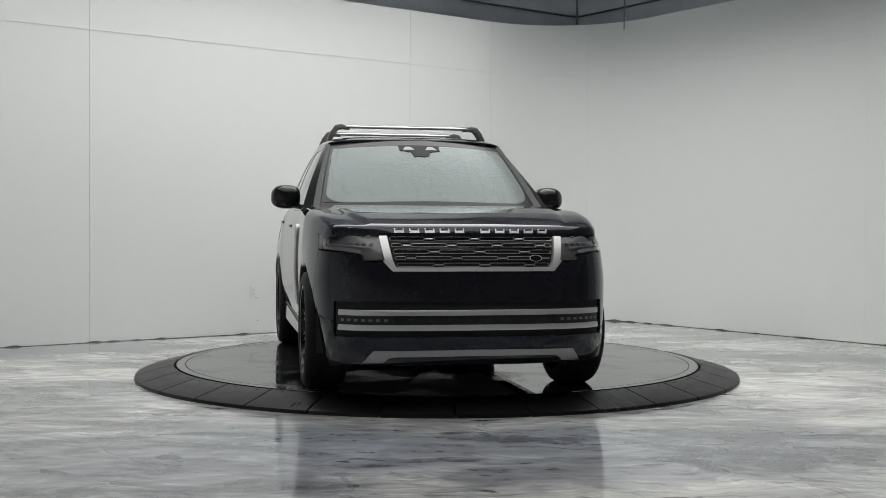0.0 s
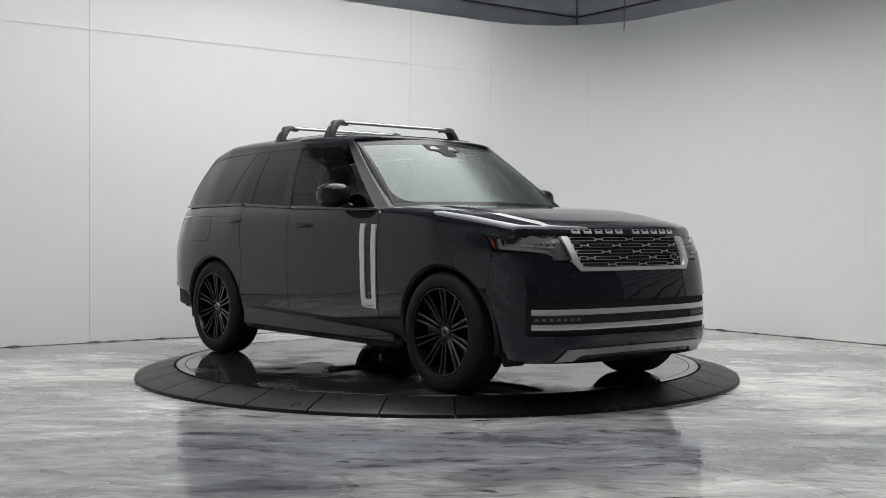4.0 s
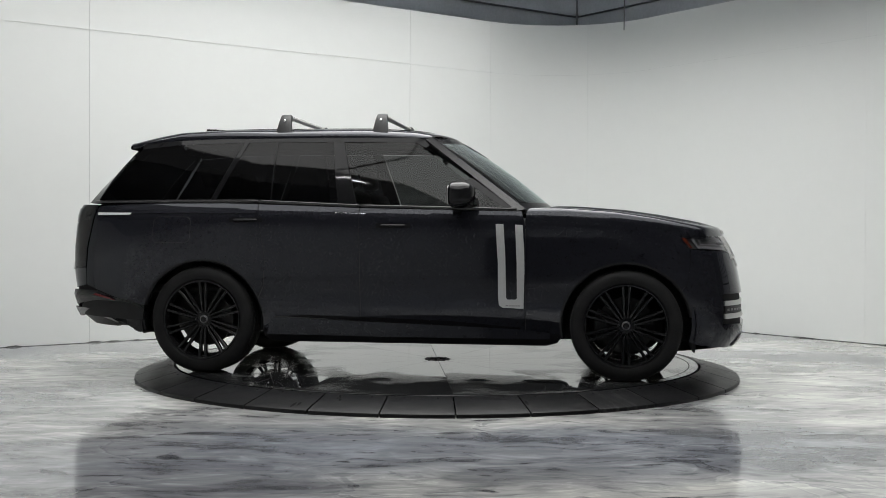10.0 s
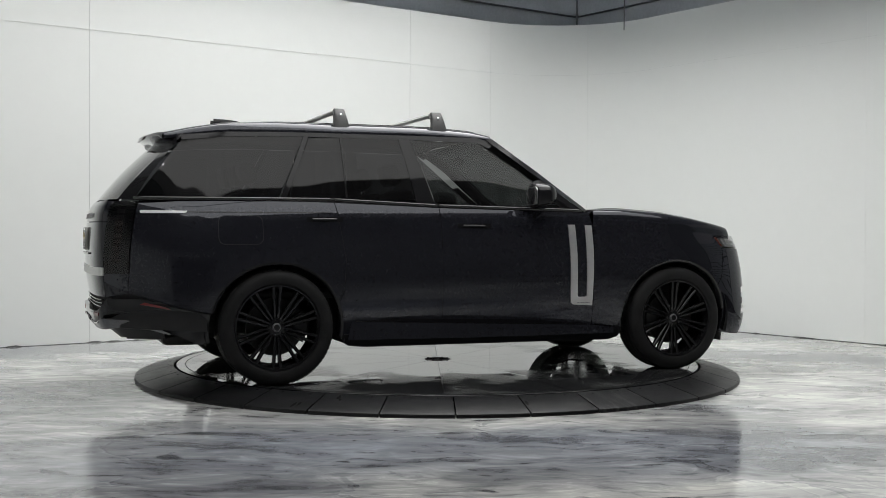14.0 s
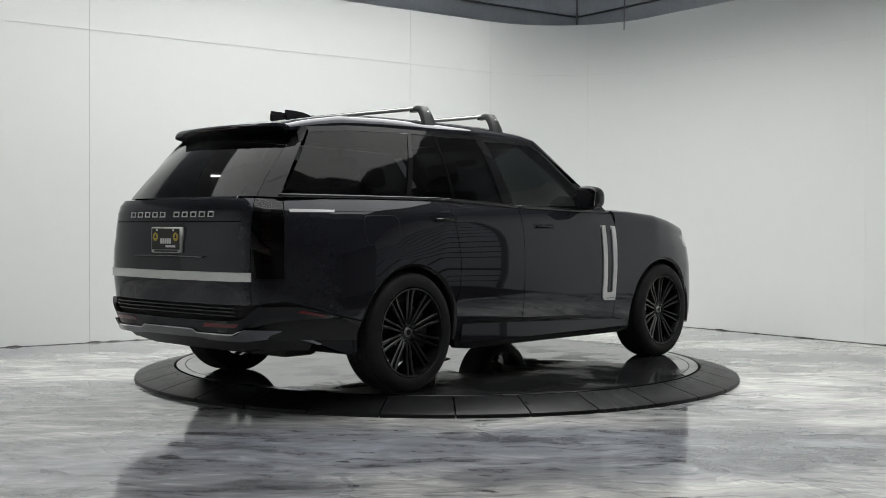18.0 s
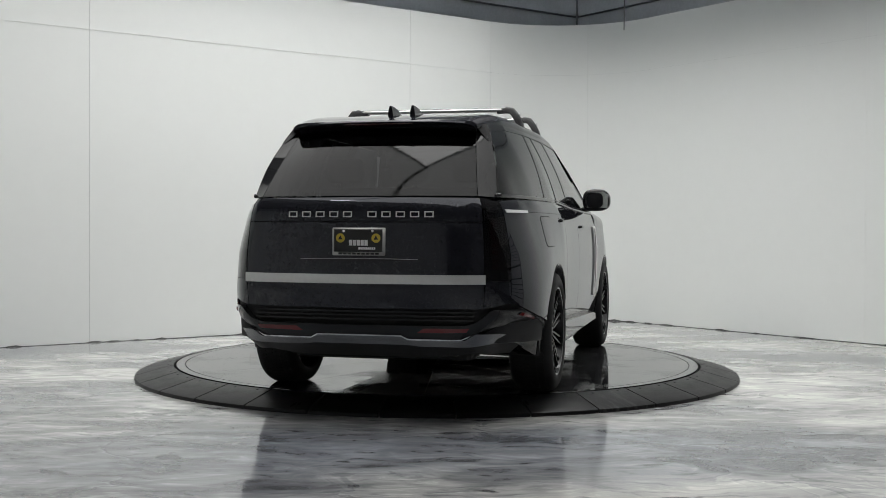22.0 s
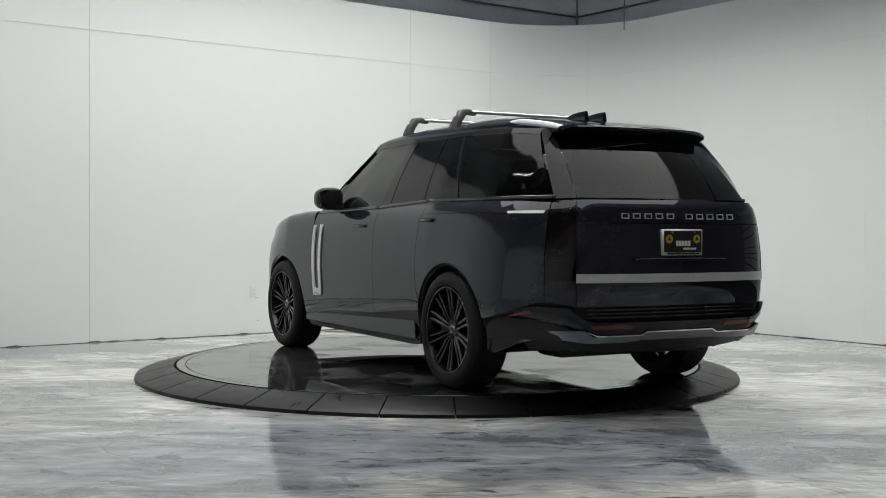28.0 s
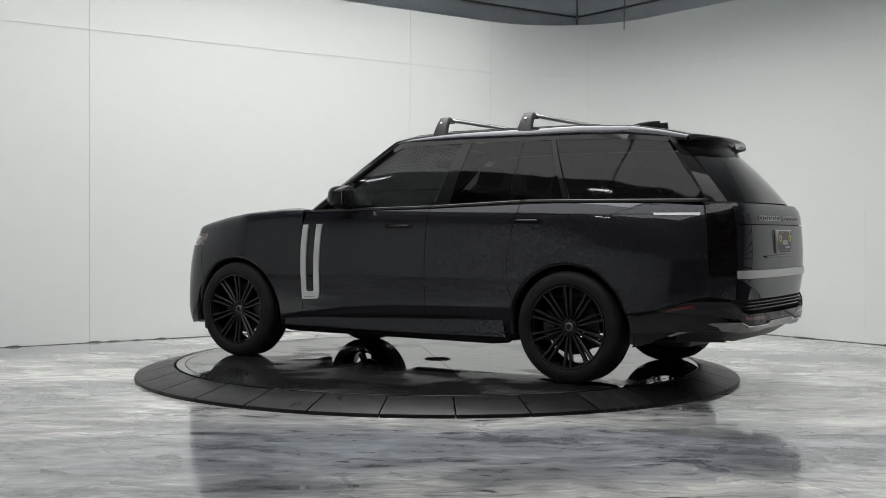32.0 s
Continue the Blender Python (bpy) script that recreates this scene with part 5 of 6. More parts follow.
        part("spoiler_fin", thicken(orient(bm), lambda c: Vector((0.2, -side * 0.98, 0)), 0.008), POST_BLACK, sp)
    bm = bmesh.new()
    box(bm, (-2.444, -0.22, 1.762), (-2.428, 0.22, 1.770), 0.002)
    part("brake_light", bm, DEEP_RED, sp, "dark red high-level brake light")
    # twin fins
    for y in (-0.078, 0.078):
        bm = bmesh.new()
        rows = []
        for x, h, w in ((-1.58, 0.0, 0.005), (-1.66, 0.034, 0.014), (-1.74, 0.058, 0.017), (-1.82, 0.069, 0.018), (-1.905, 0.075, 0.019), (-1.89, 0.0, 0.026)):
            z = smooth_interp(x, ROOF_Z) - 0.006
            rows.append([bm.verts.new((x, y + yy, z + zz)) for yy, zz in ((-w, 0), (-w * 0.75, h * 0.6), (-w * 0.3, h), (w * 0.3, h), (w * 0.75, h * 0.6), (w, 0))])
        for p, q in zip(rows, rows[1:]):
            for j in range(5):
                bm.faces.new((p[j], q[j], q[j + 1], p[j + 1]))
        bmesh.ops.recalc_face_normals(bm, faces=bm.faces)
        part("roof_antenna", sharpen(bm, 40), GLOSS_BLACK, car)
    # cross bars of the roof rack
    for x in (-0.285, -1.055):
        zb = 1.985
        bm = tube(bmesh.new(), [(x, y, zb) for y in np.linspace(-0.565, 0.565, 9)], 0.016, 12, (2.0, 0.85))
        bar = part("roof_bar", bm, SILVER, car, "silver aluminium roof cross bar")
        bm = bmesh.new()
        box(bm, (x - 0.010, -0.56, zb + 0.0125), (x + 0.010, 0.56, zb + 0.0155))
        part("rubber_strip", bm, RUBBER, bar)
        for side in (-1, 1):
            zr = 1.845
            bm = bmesh.new()
            rows = []
            for y, z, w, th in ((0.50, zb - 0.012, 0.026, 0.014), (0.565, zb, 0.036, 0.022), (0.610, zb - 0.008, 0.042, 0.024), (0.645, zb - 0.055, 0.050, 0.022), (0.668, zb - 0.10, 0.058, 0.020), (0.680, zr, 0.064, 0.020)):
                t = (0.5, 0.565, 0.61, 0.645, 0.668, 0.68).index(y) / 5
                d = Vector((0, math.sin(t * math.pi * 0.5), math.cos(t * math.pi * 0.5)))
                rows.append([bm.verts.new((x + dx, side * (y + d.y * dd), z + d.z * dd)) for dx, dd in ((-w, -th), (-w * 0.96, th * 0.6), (-w * 0.75, th), (w * 0.75, th), (w * 0.96, th * 0.6), (w, -th))])
            for p, q in zip(rows, rows[1:]):
                for j in range(6):
                    bm.faces.new((p[j], q[j], q[(j + 1) % 6], p[(j + 1) % 6]))
            bm.faces.new(rows[0]), bm.faces.new(rows[-1])
            bmesh.ops.recalc_face_normals(bm, faces=bm.faces)
            ft = part("rack_foot", sharpen(bm, 50), SATIN_BLACK, bar, "black plastic rack foot")
            bm = lathe(bmesh.new(), [(0.0, 0.0), (0.009, 0.0), (0.011, -0.004)], 12, m=Matrix.Translation((x, side * 0.664, zb - 0.035)) @ Matrix.Rotation(0 if side > 0 else math.pi, 4, "Z") @ Matrix.Rotation(radians(20), 4, "X") @ Matrix.Translation((0, 0.006, 0)))
            bmesh.ops.remove_doubles(bm, verts=bm.verts, dist=1e-5)
            part("lock", bm, CHROME, ft)


def mirror_y(p):
    return Vector((p.x, -p.y, p.z))


def both_y(fn, t, v):
    return fn(t, v) if v >= 0 else mirror_y(fn(t, -v))


def letters(car, fn, a0, a1, z0, z1, lift, gap_after=5):
    """Plain hollow bars in place of the maker's name, as wide as its ten characters."""
    n, word = 10, 1.75
    unit = (a1 - a0) / (n - 1 + word - 1 + 0.62)
    a = a0
    for k in range(n):
        bm, w, e = bmesh.new(), unit * 0.64, 0.0068
        box(bm, (a, z0, -0.003), (a + w, z0 + e, 0.003))
        box(bm, (a, z1 - e, -0.003), (a + w, z1, 0.003))
        box(bm, (a, z0 + e, -0.003), (a + e, z1 - e, 0.003))
        box(bm, (a + w - e, z0 + e, -0.003), (a + w, z1 - e, 0.003))
        for v in bm.verts:
            v.co = fn(v.co.x, v.co.y, -lift - v.co.z)
        bmesh.ops.recalc_face_normals(bm, faces=bm.faces)
        part("name_bar", bm, SILVER, car, "hollow silver bar", smooth=False)
        a += unit * (word if k == gap_after - 1 else 1)


def front(car):
    half = [(0, 0.235), (ay(0.6), 0.235), (ay(0.85), 0.245), (ax(2.14), 0.268)] + [(ax(p[0]), p[1]) for p in arch(1.6, -14, 33, 8)]
    half += [(ax(2.039), 0.72), (ax(2.064), 0.90), (ax(2.062), 0.962), (ay(0.87), 0.948), (ay(0.745), 0.930), (ay(0.738), 0.893), (ay(0.585), 0.890), (ay(0.525), 0.826), (0, 0.826)]
    hole = (-ay(0.893), ay(0.893), 0.418, 0.640)
    fb = skin("front_bumper", both(half), nose, PAINT, car, "black painted front bumper", hole=hole, depth=0.05)
    # recess with slats
    o = [(-ay(0.915), 0.39), (ay(0.915), 0.39), (ay(0.915), 0.650), (-ay(0.915), 0.650)]
    skin("lower_grille", o, lambda a, b, d: nose(a, b, d + 0.055), MATTE_BLACK, fb, "black lower grille recess", depth=0.004)
    for z in (0.418, 0.432, 0.446, 0.606, 0.618):
        skin("slat", [(-ay(0.86), z - 0.0035), (ay(0.86), z - 0.0035), (ay(0.86), z + 0.0035), (-ay(0.86), z + 0.0035)], lambda a, b, d: nose(a, b, d + 0.03), SATIN_BLACK, fb, depth=0.012, step=0.1)
    for z0, z1 in ((0.553, 0.588), (0.458, 0.494)):
        hw = ay(0.872)
        o = [(-hw, z0), (hw, z0), (hw, z1), (-hw, z1)]
        bar = skin("bumper_blade", o, lambda a, b, d: nose(a, b, d + 0.004 + 0.02 * abs((b - (z0 + z1) / 2) / (z1 - z0)) ** 2), SILVER, fb, "satin silver bumper blade", depth=0.035, step=0.0583)
    o = [(-ay(0.872), 0.497), (ay(0.872), 0.497), (ay(0.872), 0.550), (-ay(0.872), 0.550)]
    mid = skin("sensor_panel", o, lambda a, b, d: nose(a, b, d + 0.022), GLOSS_BLACK, fb, depth=0.02)
    for k in range(8):
        a = lerp(-0.42, 0.46, k / 7)
        skin("sensor", [(a - 0.009, 0.516), (a + 0.009, 0.516), (a + 0.009, 0.530), (a - 0.009, 0.530)], lambda p, q, d: nose(p, q, d + 0.018), SATIN_BLACK, mid, depth=0.004)
    for sg in (-1, 1):
        a0, a1 = ay(0.53), ay(0.868)
        o = [(sg * a0, 0.499), (sg * a1, 0.499), (sg * a1, 0.548), (sg * a0, 0.548)]
        lamp = skin("fog_lamp", o, lambda a, b, d: nose(a, b, d + 0.010), SATIN_BLACK, fb, depth=0.012)
        for k in range(7):
            a = sg * lerp(a0 + 0.05, a1 - 0.03, k / 6)
            skin("lamp_cell", [(a - 0.012, 0.516), (a + 0.012, 0.516), (a + 0.012, 0.531), (a - 0.012, 0.531)], lambda p, q, d: nose(p, q, d + 0.0085), LAMP_INNER, lamp, depth=0.002)
    # skid plate
    half = [(0, 0.294), (ay(0.52), 0.290), (ay(0.56), 0.282), (ay(0.60), 0.250), (ay(0.735), 0.248), (ay(0.655), 0.330), (0, 0.336)]
    skin("skid_plate", both(half), lambda a, b, d: nose(a, b, d - 0.012), GREY_METAL, fb, "satin grey metal skid plate", depth=0.03)
    # undertray behind the bumper's foot
    bm = bmesh.new()
    grid_patch(bm, lambda s, t: Vector((lerp(2.38, 1.9, s) - 0.25 * abs(2 * t - 1) ** 4 * (1 - s), lerp(-0.80, 0.80, t), lerp(0.225, 0.20, s))), 4, 16)
    part("undertray", bm, MATTE_BLACK, fb)

    # grille: U-shaped silver frame, recess, rows of hollow bars and links
    of = [(ay(0.640), 1.058), (ay(0.590), 0.905), (ay(0.604), 0.898), (ay(0.537), 0.832)]
    inf = [(ay(0.582), 1.058), (ay(0.537), 0.900), (ay(0.515), 0.857)]
    o = [(-a, b) for a, b in of] + of[::-1] + inf + [(-a, b) for a, b in inf[::-1]]
    gr = skin("grille_frame", o, lambda a, b, d: nose(a, b, d - 0.006), SILVER, car, "satin silver grille surround", depth=0.03)
    o = [(-ay(0.52), 0.853), (ay(0.52), 0.853), (ay(0.59), 1.062), (-ay(0.59), 1.062)]
    skin("grille_recess", o, lambda a, b, d: nose(a, b, d + 0.025), MATTE_BLACK, gr, depth=0.004)
    for r, z in enumerate((1.040, 0.998, 0.957, 0.916, 0.874)):
        hw = lerp(0.512, 0.566, (z - 0.874) / 0.166)
        pit, wid = 0.305, 0.245
        start = -hw + (0.0 if r % 2 == 0 else -0.17)
        a = start
        while a < hw - 0.03:
            l, rgt = max(a, -hw), min(a + wid, hw)
            if rgt - l > 0.045:
                part("grille_bar", orient(pill_ring(bmesh.new(), nose, l, rgt, z - 0.0115, z + 0.0115, 0.0019, 0.002, 0.016), Vector((0, 0, z))), BAR_GREY, gr, "silver hollow grille bar")
            s0, s1 = a + wid + 0.006, a + pit - 0.006
            if -hw < s0 and s1 < hw:
                skin("grille_link", [(s0, z - 0.0035), (s1, z - 0.0035), (s1, z + 0.0035), (s0, z + 0.0035)], lambda p, q, d: nose(p, q, d + 0.004), BAR_GREY, gr, depth=0.01)
            a += pit
        skin("grille_slat", [(-hw, z + 0.017), (hw, z + 0.017), (hw, z + 0.025), (-hw, z + 0.025)], lambda p, q, d: nose(p, q, d + 0.012), GLOSS_BLACK, gr, depth=0.012, step=0.1)
    o = [(0.415 + 0.042 * math.cos(k * math.pi / 8), 0.916 + 0.020 * math.sin(k * math.pi / 8)) for k in range(16)]
    bd = skin("badge", o, lambda a, b, d: nose(a, b, d - 0.004), GLOSS_BLACK, gr, "dark oval badge", depth=0.012)
    bm = bmesh.new()
    n = 28
    rows = [[bm.verts.new(nose(0.415 + w * 0.042 * math.cos(2 * math.pi * k / n), 0.916 + w * 0.020 * math.sin(2 * math.pi * k / n), -0.0055)) for w in (0.92, 1.05)] for k in range(n)]
    for k in range(n):
        p, q = rows[k], rows[(k + 1) % n]
        bm.faces.new((p[0], q[0], q[1], p[1]))
    part("badge_rim", orient(bm), SILVER, bd)
    # black panel under the bonnet's lip, on which the name stands
    letters(car, nose_lip, -0.478, 0.478, 1.079, 1.105, 0.005)

    for sg in (-1, 1):
        def hs(pts):
            return [(sg * a, b) for a, b in pts]
        o = hs([(ax(1.985), 1.060), (ax(2.055), 0.972), (ay(0.87), 0.953), (ay(0.750), 0.936), (ay(0.743), 0.899), (ay(0.608), 0.901), (ay(0.596), 0.908), (ay(0.645), 1.056)])
        hl = skin("headlight", o, lambda a, b, d: nose(a, b, d + 0.035), LAMP_INNER, car, "dark smoked headlight", depth=0.05)
        skin("lens", o, lambda a, b, d: nose(a, b, d - 0.001), CLEAR_LENS, hl, "smoked clear lens", depth=0.03)
        skin("amber_marker", hs([(ax(2.0), 1.048), (ax(2.06), 0.976), (ax(2.082), 0.974), (ax(2.03), 1.046)]), lambda a, b, d: nose(a, b, d + 0.008), AMBER, hl, "amber side marker", depth=0.02)
        pts = [(ax(2.085), 1.040), (ax(2.118), 0.982), (ay(0.915), 0.973), (ay(0.84), 0.966), (ay(0.765), 0.957)]
        skin("daylight_bar", hs(strip(pts, 0.020)), lambda a, b, d: nose(a, b, d + 0.008), DRL, hl, "pale L-shaped daylight bar", depth=0.01)
        pts = [(ax(2.135), 1.035), (ax(2.145), 1.000), (ay(0.90), 0.996), (ay(0.70), 0.985)]
        skin("lamp_rib", hs(strip(pts, 0.007)), lambda a, b, d: nose(a, b, d + 0.012), GREY_METAL, hl, "thin grey lamp rib", depth=0.01)
        pts = [(ay(0.735), 0.914), (ay(0.67), 0.914), (ay(0.612), 0.917)]
        skin("indicator", hs(strip(pts, 0.020)), lambda a, b, d: nose(a, b, d + 0.010), LAMP_INNER, hl, "grey indicator panel", depth=0.01)
        for k in range(4):
            y = lerp(0.70, 0.86, k / 3)
            c = nose(sg * ay(y), 1.005, 0.028)
            bm = bmesh.new()
            bmesh.ops.create_icosphere(bm, subdivisions=2, radius=0.015, matrix=Matrix.Translation(c))
            part("projector", bm, LAMP_INNER, hl, "small round projector")


def nose_lip(a, z, d=0.0):
    """The bonnet's front lip, where the name stands."""
    y = max(-0.6, min(0.6, a))
    best = min((abs(bonnet_at(s2, y / 0.84).z - z), s2) for s2 in [0.80 + 0.005 * k for k in range(41)])[1]
    v = y / 0.84
    p, q, w = bonnet_at(best, v), bonnet_at(best - 0.01, v), bonnet_at(best, v + 0.01)
    n = (q - p).cross(w - p).normalized()
    if n.x < 0:
        n = -n
    return p - n * d


def rear(car):
    yb = 0.757
    o = both([(0, 1.146), (ty(yb), 1.146), (ty(yb), 1.288), (0, 1.293)])
    tg = skin("tailgate", o, tail, PAINT, car, "black tailgate")
    o = both([(0, 0.622), (ty(yb), 0.626), (ty(yb), 1.140), (0, 1.140)])
    skin("tailgate_lower", o, lambda a, b, d: tail(a, b, d), PAINT, tg)
    letters(tg, tail, ty(0.458) * -1, ty(0.458), 1.171, 1.207, 0.003)
    o = both([(0, 0.770), (ty(0.762), 0.772), (ty(0.762), 0.828), (0, 0.826)])
    skin("tailgate_blade", o, lambda a, b, d: tail(a, b, d - 0.010), SILVER, tg, "wide satin silver blade across the tailgate", depth=0.014)
    o = both([(0, 0.905), (ty(0.36), 0.912), (ty(0.40), 0.924), (0, 0.930)])
    skin("handle_lip", o, lambda a, b, d: tail(a, b, d - 0.012), GLOSS_BLACK, tg, depth=0.02)
    # the bright reflection along the handle, built as a thin metal strip
    pts = [(ty(0.37) * k / 6, 0.9225 - 0.004 * abs(k / 6) ** 2) for k in range(-6, 7)]
    skin("handle_edge", strip(pts, 0.0035), lambda a, b, d: tail(a, b, d - 0.0135), GREY_METAL, tg, "thin grey bar for the reflection along the tailgate handle", depth=0.004)
    # plate: frame, black face, two round gold emblems, bars in place of the words
    X = tail(0, 1.025).x - 0.012

    def pl(y, z, d=0.0):
        return Vector((X - d, y, z))
    bm = bmesh.new()
    prism(bm, [(-0.165, 0.940), (0.165, 0.940), (0.165, 1.108), (-0.165, 1.108)], -0.02, 0.006, pl, 0.004)
    plate = part("plate_frame", bm, PLATE_GREY, tg, "grey dealer plate frame")
    bm = bmesh.new()
    prism(bm, [(-0.152, 0.962), (0.152, 0.962), (0.152, 1.098), (-0.152, 1.098)], 0.0, 0.008, pl)
    part("plate", bm, PLATE_BLACK, plate, "black dealer plate", smooth=False)
    for y in (-0.112, 0.112):
        bm = bmesh.new()
        prism(bm, [(y + 0.028 * math.cos(k * math.pi / 12), 1.045 + 0.028 * math.sin(k * math.pi / 12)) for k in range(24)], 0.008, 0.0095, pl)
        em = part("emblem", bm, GOLD, plate, "round gold emblem", smooth=False)
        bm = bmesh.new()
        prism(bm, [(y - 0.014, 1.036), (y + 0.014, 1.036), (y, 1.062)], 0.0095, 0.0105, pl)
        part("emblem_mark", bm, PLATE_BLACK, em, smooth=False)
    for y0, y1, z0, z1, mat in ((-0.060, 0.062, 1.000, 1.034, WHITE_INK), (-0.108, 0.0, 0.976, 0.990, WHITE_INK), (-0.13, 0.13, 0.946, 0.957, PLATE_BLACK)):
        n = 5 if z1 > 1.03 else 9
        for k in range(n):
            w = (y1 - y0) / n
            bm = bmesh.new()
            prism(bm, [(y0 + w * k, z0), (y0 + w * (k + 0.8), z0), (y0 + w * (k + 0.8), z1), (y0 + w * k, z1)], 0.006, 0.0095, pl)
            part("plate_bar", bm, mat, plate, smooth=False)
    for y in (-0.09, 0.09):
        bm = bmesh.new()
        prism(bm, [(y + 0.008 * math.cos(k * math.pi / 5), 1.088 + 0.008 * math.sin(k * math.pi / 5)) for k in range(10)], 0.008, 0.012, pl)
        part("plate_screw", bm, CHROME, plate, smooth=False)
    # tail lamps: tall gloss-black lenses round the corners
    for sg in (-1, 1):
        o = [(sg * a, b) for a, b in ((ty(yb + 0.006), 0.79), (tx(-2.60) - 0.004, 0.79), (tx(-2.592) - 0.004, 1.285), (ty(yb + 0.006), 1.288))]
        tl = skin("tail_lamp", o, lambda a, b, d: tail(a, b, d - 0.003), LENS, car, "tall smoked black tail lamp", depth=0.02)
        skin("lamp_body", o, lambda a, b, d: tail(a, b, d + 0.018), GLOSS_BLACK, tl, depth=0.004)
        for k in range(9):
            z = 0.86 + 0.043 * k
            am = lerp(ty(yb), tx(-2.60), 0.45)
            skin("lamp_segment", [(sg * (am - 0.03), z), (sg * (am + 0.035), z), (sg * (am + 0.035), z + 0.03), (sg * (am - 0.03), z + 0.03)], lambda a, b, d: tail(a, b, d + 0.012), DEEP_RED if k < 7 else SATIN_BLACK, tl, "dark red lamp segment", depth=0.006)
        o = [(sg * a, b) for a, b in ((ty(yb + 0.006), 0.626), (tx(-2.60) - 0.004, 0.655), (tx(-2.60) - 0.004, 0.786), (ty(yb + 0.006), 0.786))]
        skin("corner_panel", o, tail, PAINT, car)

    # bumper with its ledge
    def bump(a, b, d=0.0, foot=1.0):
        w = max(0.0, min(1.0, (ty(0.93) - abs(a)) / 0.45))
        p = tail(a, b, d + 0.003 - (0.044 + 0.05 * (b - 0.5)) * w * (1 if b > 0.44 else max(0.0, 1 - (0.44 - b) * 5)))
        # the foot of the bumper tucks in behind the wheels
        tuck = max(0.0, min(1.0, (0.575 - b) / 0.14, foot)) * max(0.0, min(1.0, (-1.98 - p.x) / 0.3)) * max(0.0, min(1.0, (abs(p.y) - 0.5) / 0.35))
        p.y -= math.copysign(0.095 * tuck * tuck * (3 - 2 * tuck), p.y)
        return p
    half = [(0, 0.462), (ty(0.27), 0.462), (ty(0.31), 0.440), (ty(0.66), 0.440), (ty(0.73), 0.48), (tx(-2.62), 0.476), (tx(-2.5), 0.455), (tx(-2.35), 0.385), (tx(-2.13), 0.295)]
    half += [(tx(p[0]), p[1]) for p in arch(-1.6, 192, 167, 5)] + [(tx(-2.08), 0.508), (tx(-2.3), 0.557), (tx(-2.5), 0.618), (ty(0.80), 0.618), (ty(0.72), 0.545), (ty(0.66), 0.526), (0, 0.520)]
    rb = skin("rear_bumper", both(half), bump, GLOSS_BLACK, car, "gloss black rear bumper with a step ledge", depth=0.11, step=0.045)
    o = both([(0, 0.50), (ty(0.80), 0.50), (ty(0.80), 0.625), (0, 0.625)])
    skin("step_recess", o, lambda a, b, d: tail(a, b, d + 0.012), MATTE_BLACK, rb, depth=0.004)
    for z in (0.555, 0.58, 0.603):
        skin("step_rib", [(-ty(0.70), z - 0.004), (ty(0.70), z - 0.004), (ty(0.70), z + 0.004), (-ty(0.70), z + 0.004)], lambda a, b, d: tail(a, b, d - 0.006), GLOSS_BLACK, rb, depth=0.02, step=0.1)
    for sg in (-1, 1):
        o = [(sg * a, b) for a, b in ((ty(0.36), 0.480), (ty(0.68), 0.486), (ty(0.69), 0.510), (ty(0.40), 0.508))]
        skin("reflector", o, lambda a, b, d: bump(a, b, d - 0.003), RED, rb, "dark red reflector strip", depth=0.005)
        o = [(sg * a, b) for a, b in ((tx(-2.32), 0.552), (tx(-2.48), 0.583), (tx(-2.53), 0.592), (tx(-2.50), 0.606), (tx(-2.36), 0.574))]
        skin("side_reflector", o, lambda a, b, d: bump(a, b - 0.012, d - 0.009), RED, rb, "red side marker", depth=0.005)
    half = [(0, 0.405), (ty(0.30), 0.405), (ty(0.38), 0.395), (ty(0.70), 0.395), (tx(-2.62), 0.420), (tx(-2.50), 0.412), (tx(-2.34), 0.366), (tx(-2.33), 0.374), (tx(-2.5), 0.448), (tx(-2.62), 0.470), (ty(0.73), 0.476), (ty(0.66), 0.436), (ty(0.31), 0.436), (ty(0.27), 0.458), (0, 0.458)]
    skin("rear_skid_plate", both(half), lambda a, b, d: bump(a, b, d - 0.008 + (0.46 - b) * 0.3, 0.45), VALANCE, rb, "satin grey metal valance under the bumper", depth=0.02, step=0.045)
    pts = [(ty(0.745), 0.470), (ty(0.665), 0.440), (ty(0.305), 0.440), (ty(0.265), 0.461), (0, 0.461)]
    pts += [(-a, b) for a, b in pts[::-1][1:]]
    skin("trim_line", strip(pts, 0.008), lambda a, b, d: bump(a, b, d - 0.014), CHROME, rb, "thin bright trim line", depth=0.008)
    half = [(0, 0.315), (ty(0.45), 0.315), (ty(0.70), 0.345), (tx(-2.4), 0.33), (tx(-2.4), 0.40), (ty(0.70), 0.42), (0, 0.42)]
    skin("diffuser", both(half), lambda a, b, d: tail(a, b, d + 0.03 + (0.42 - b) * 1.1), SATIN_BLACK, rb, depth=0.03)
    for sg in (-1, 1):
        bm = tube(bmesh.new(), [(-2.30, sg * 0.50, 0.335), (-2.58, sg * 0.50, 0.345)], 0.035, 16, (1.5, 1))
        part("exhaust_tip", bm, STEEL, car)


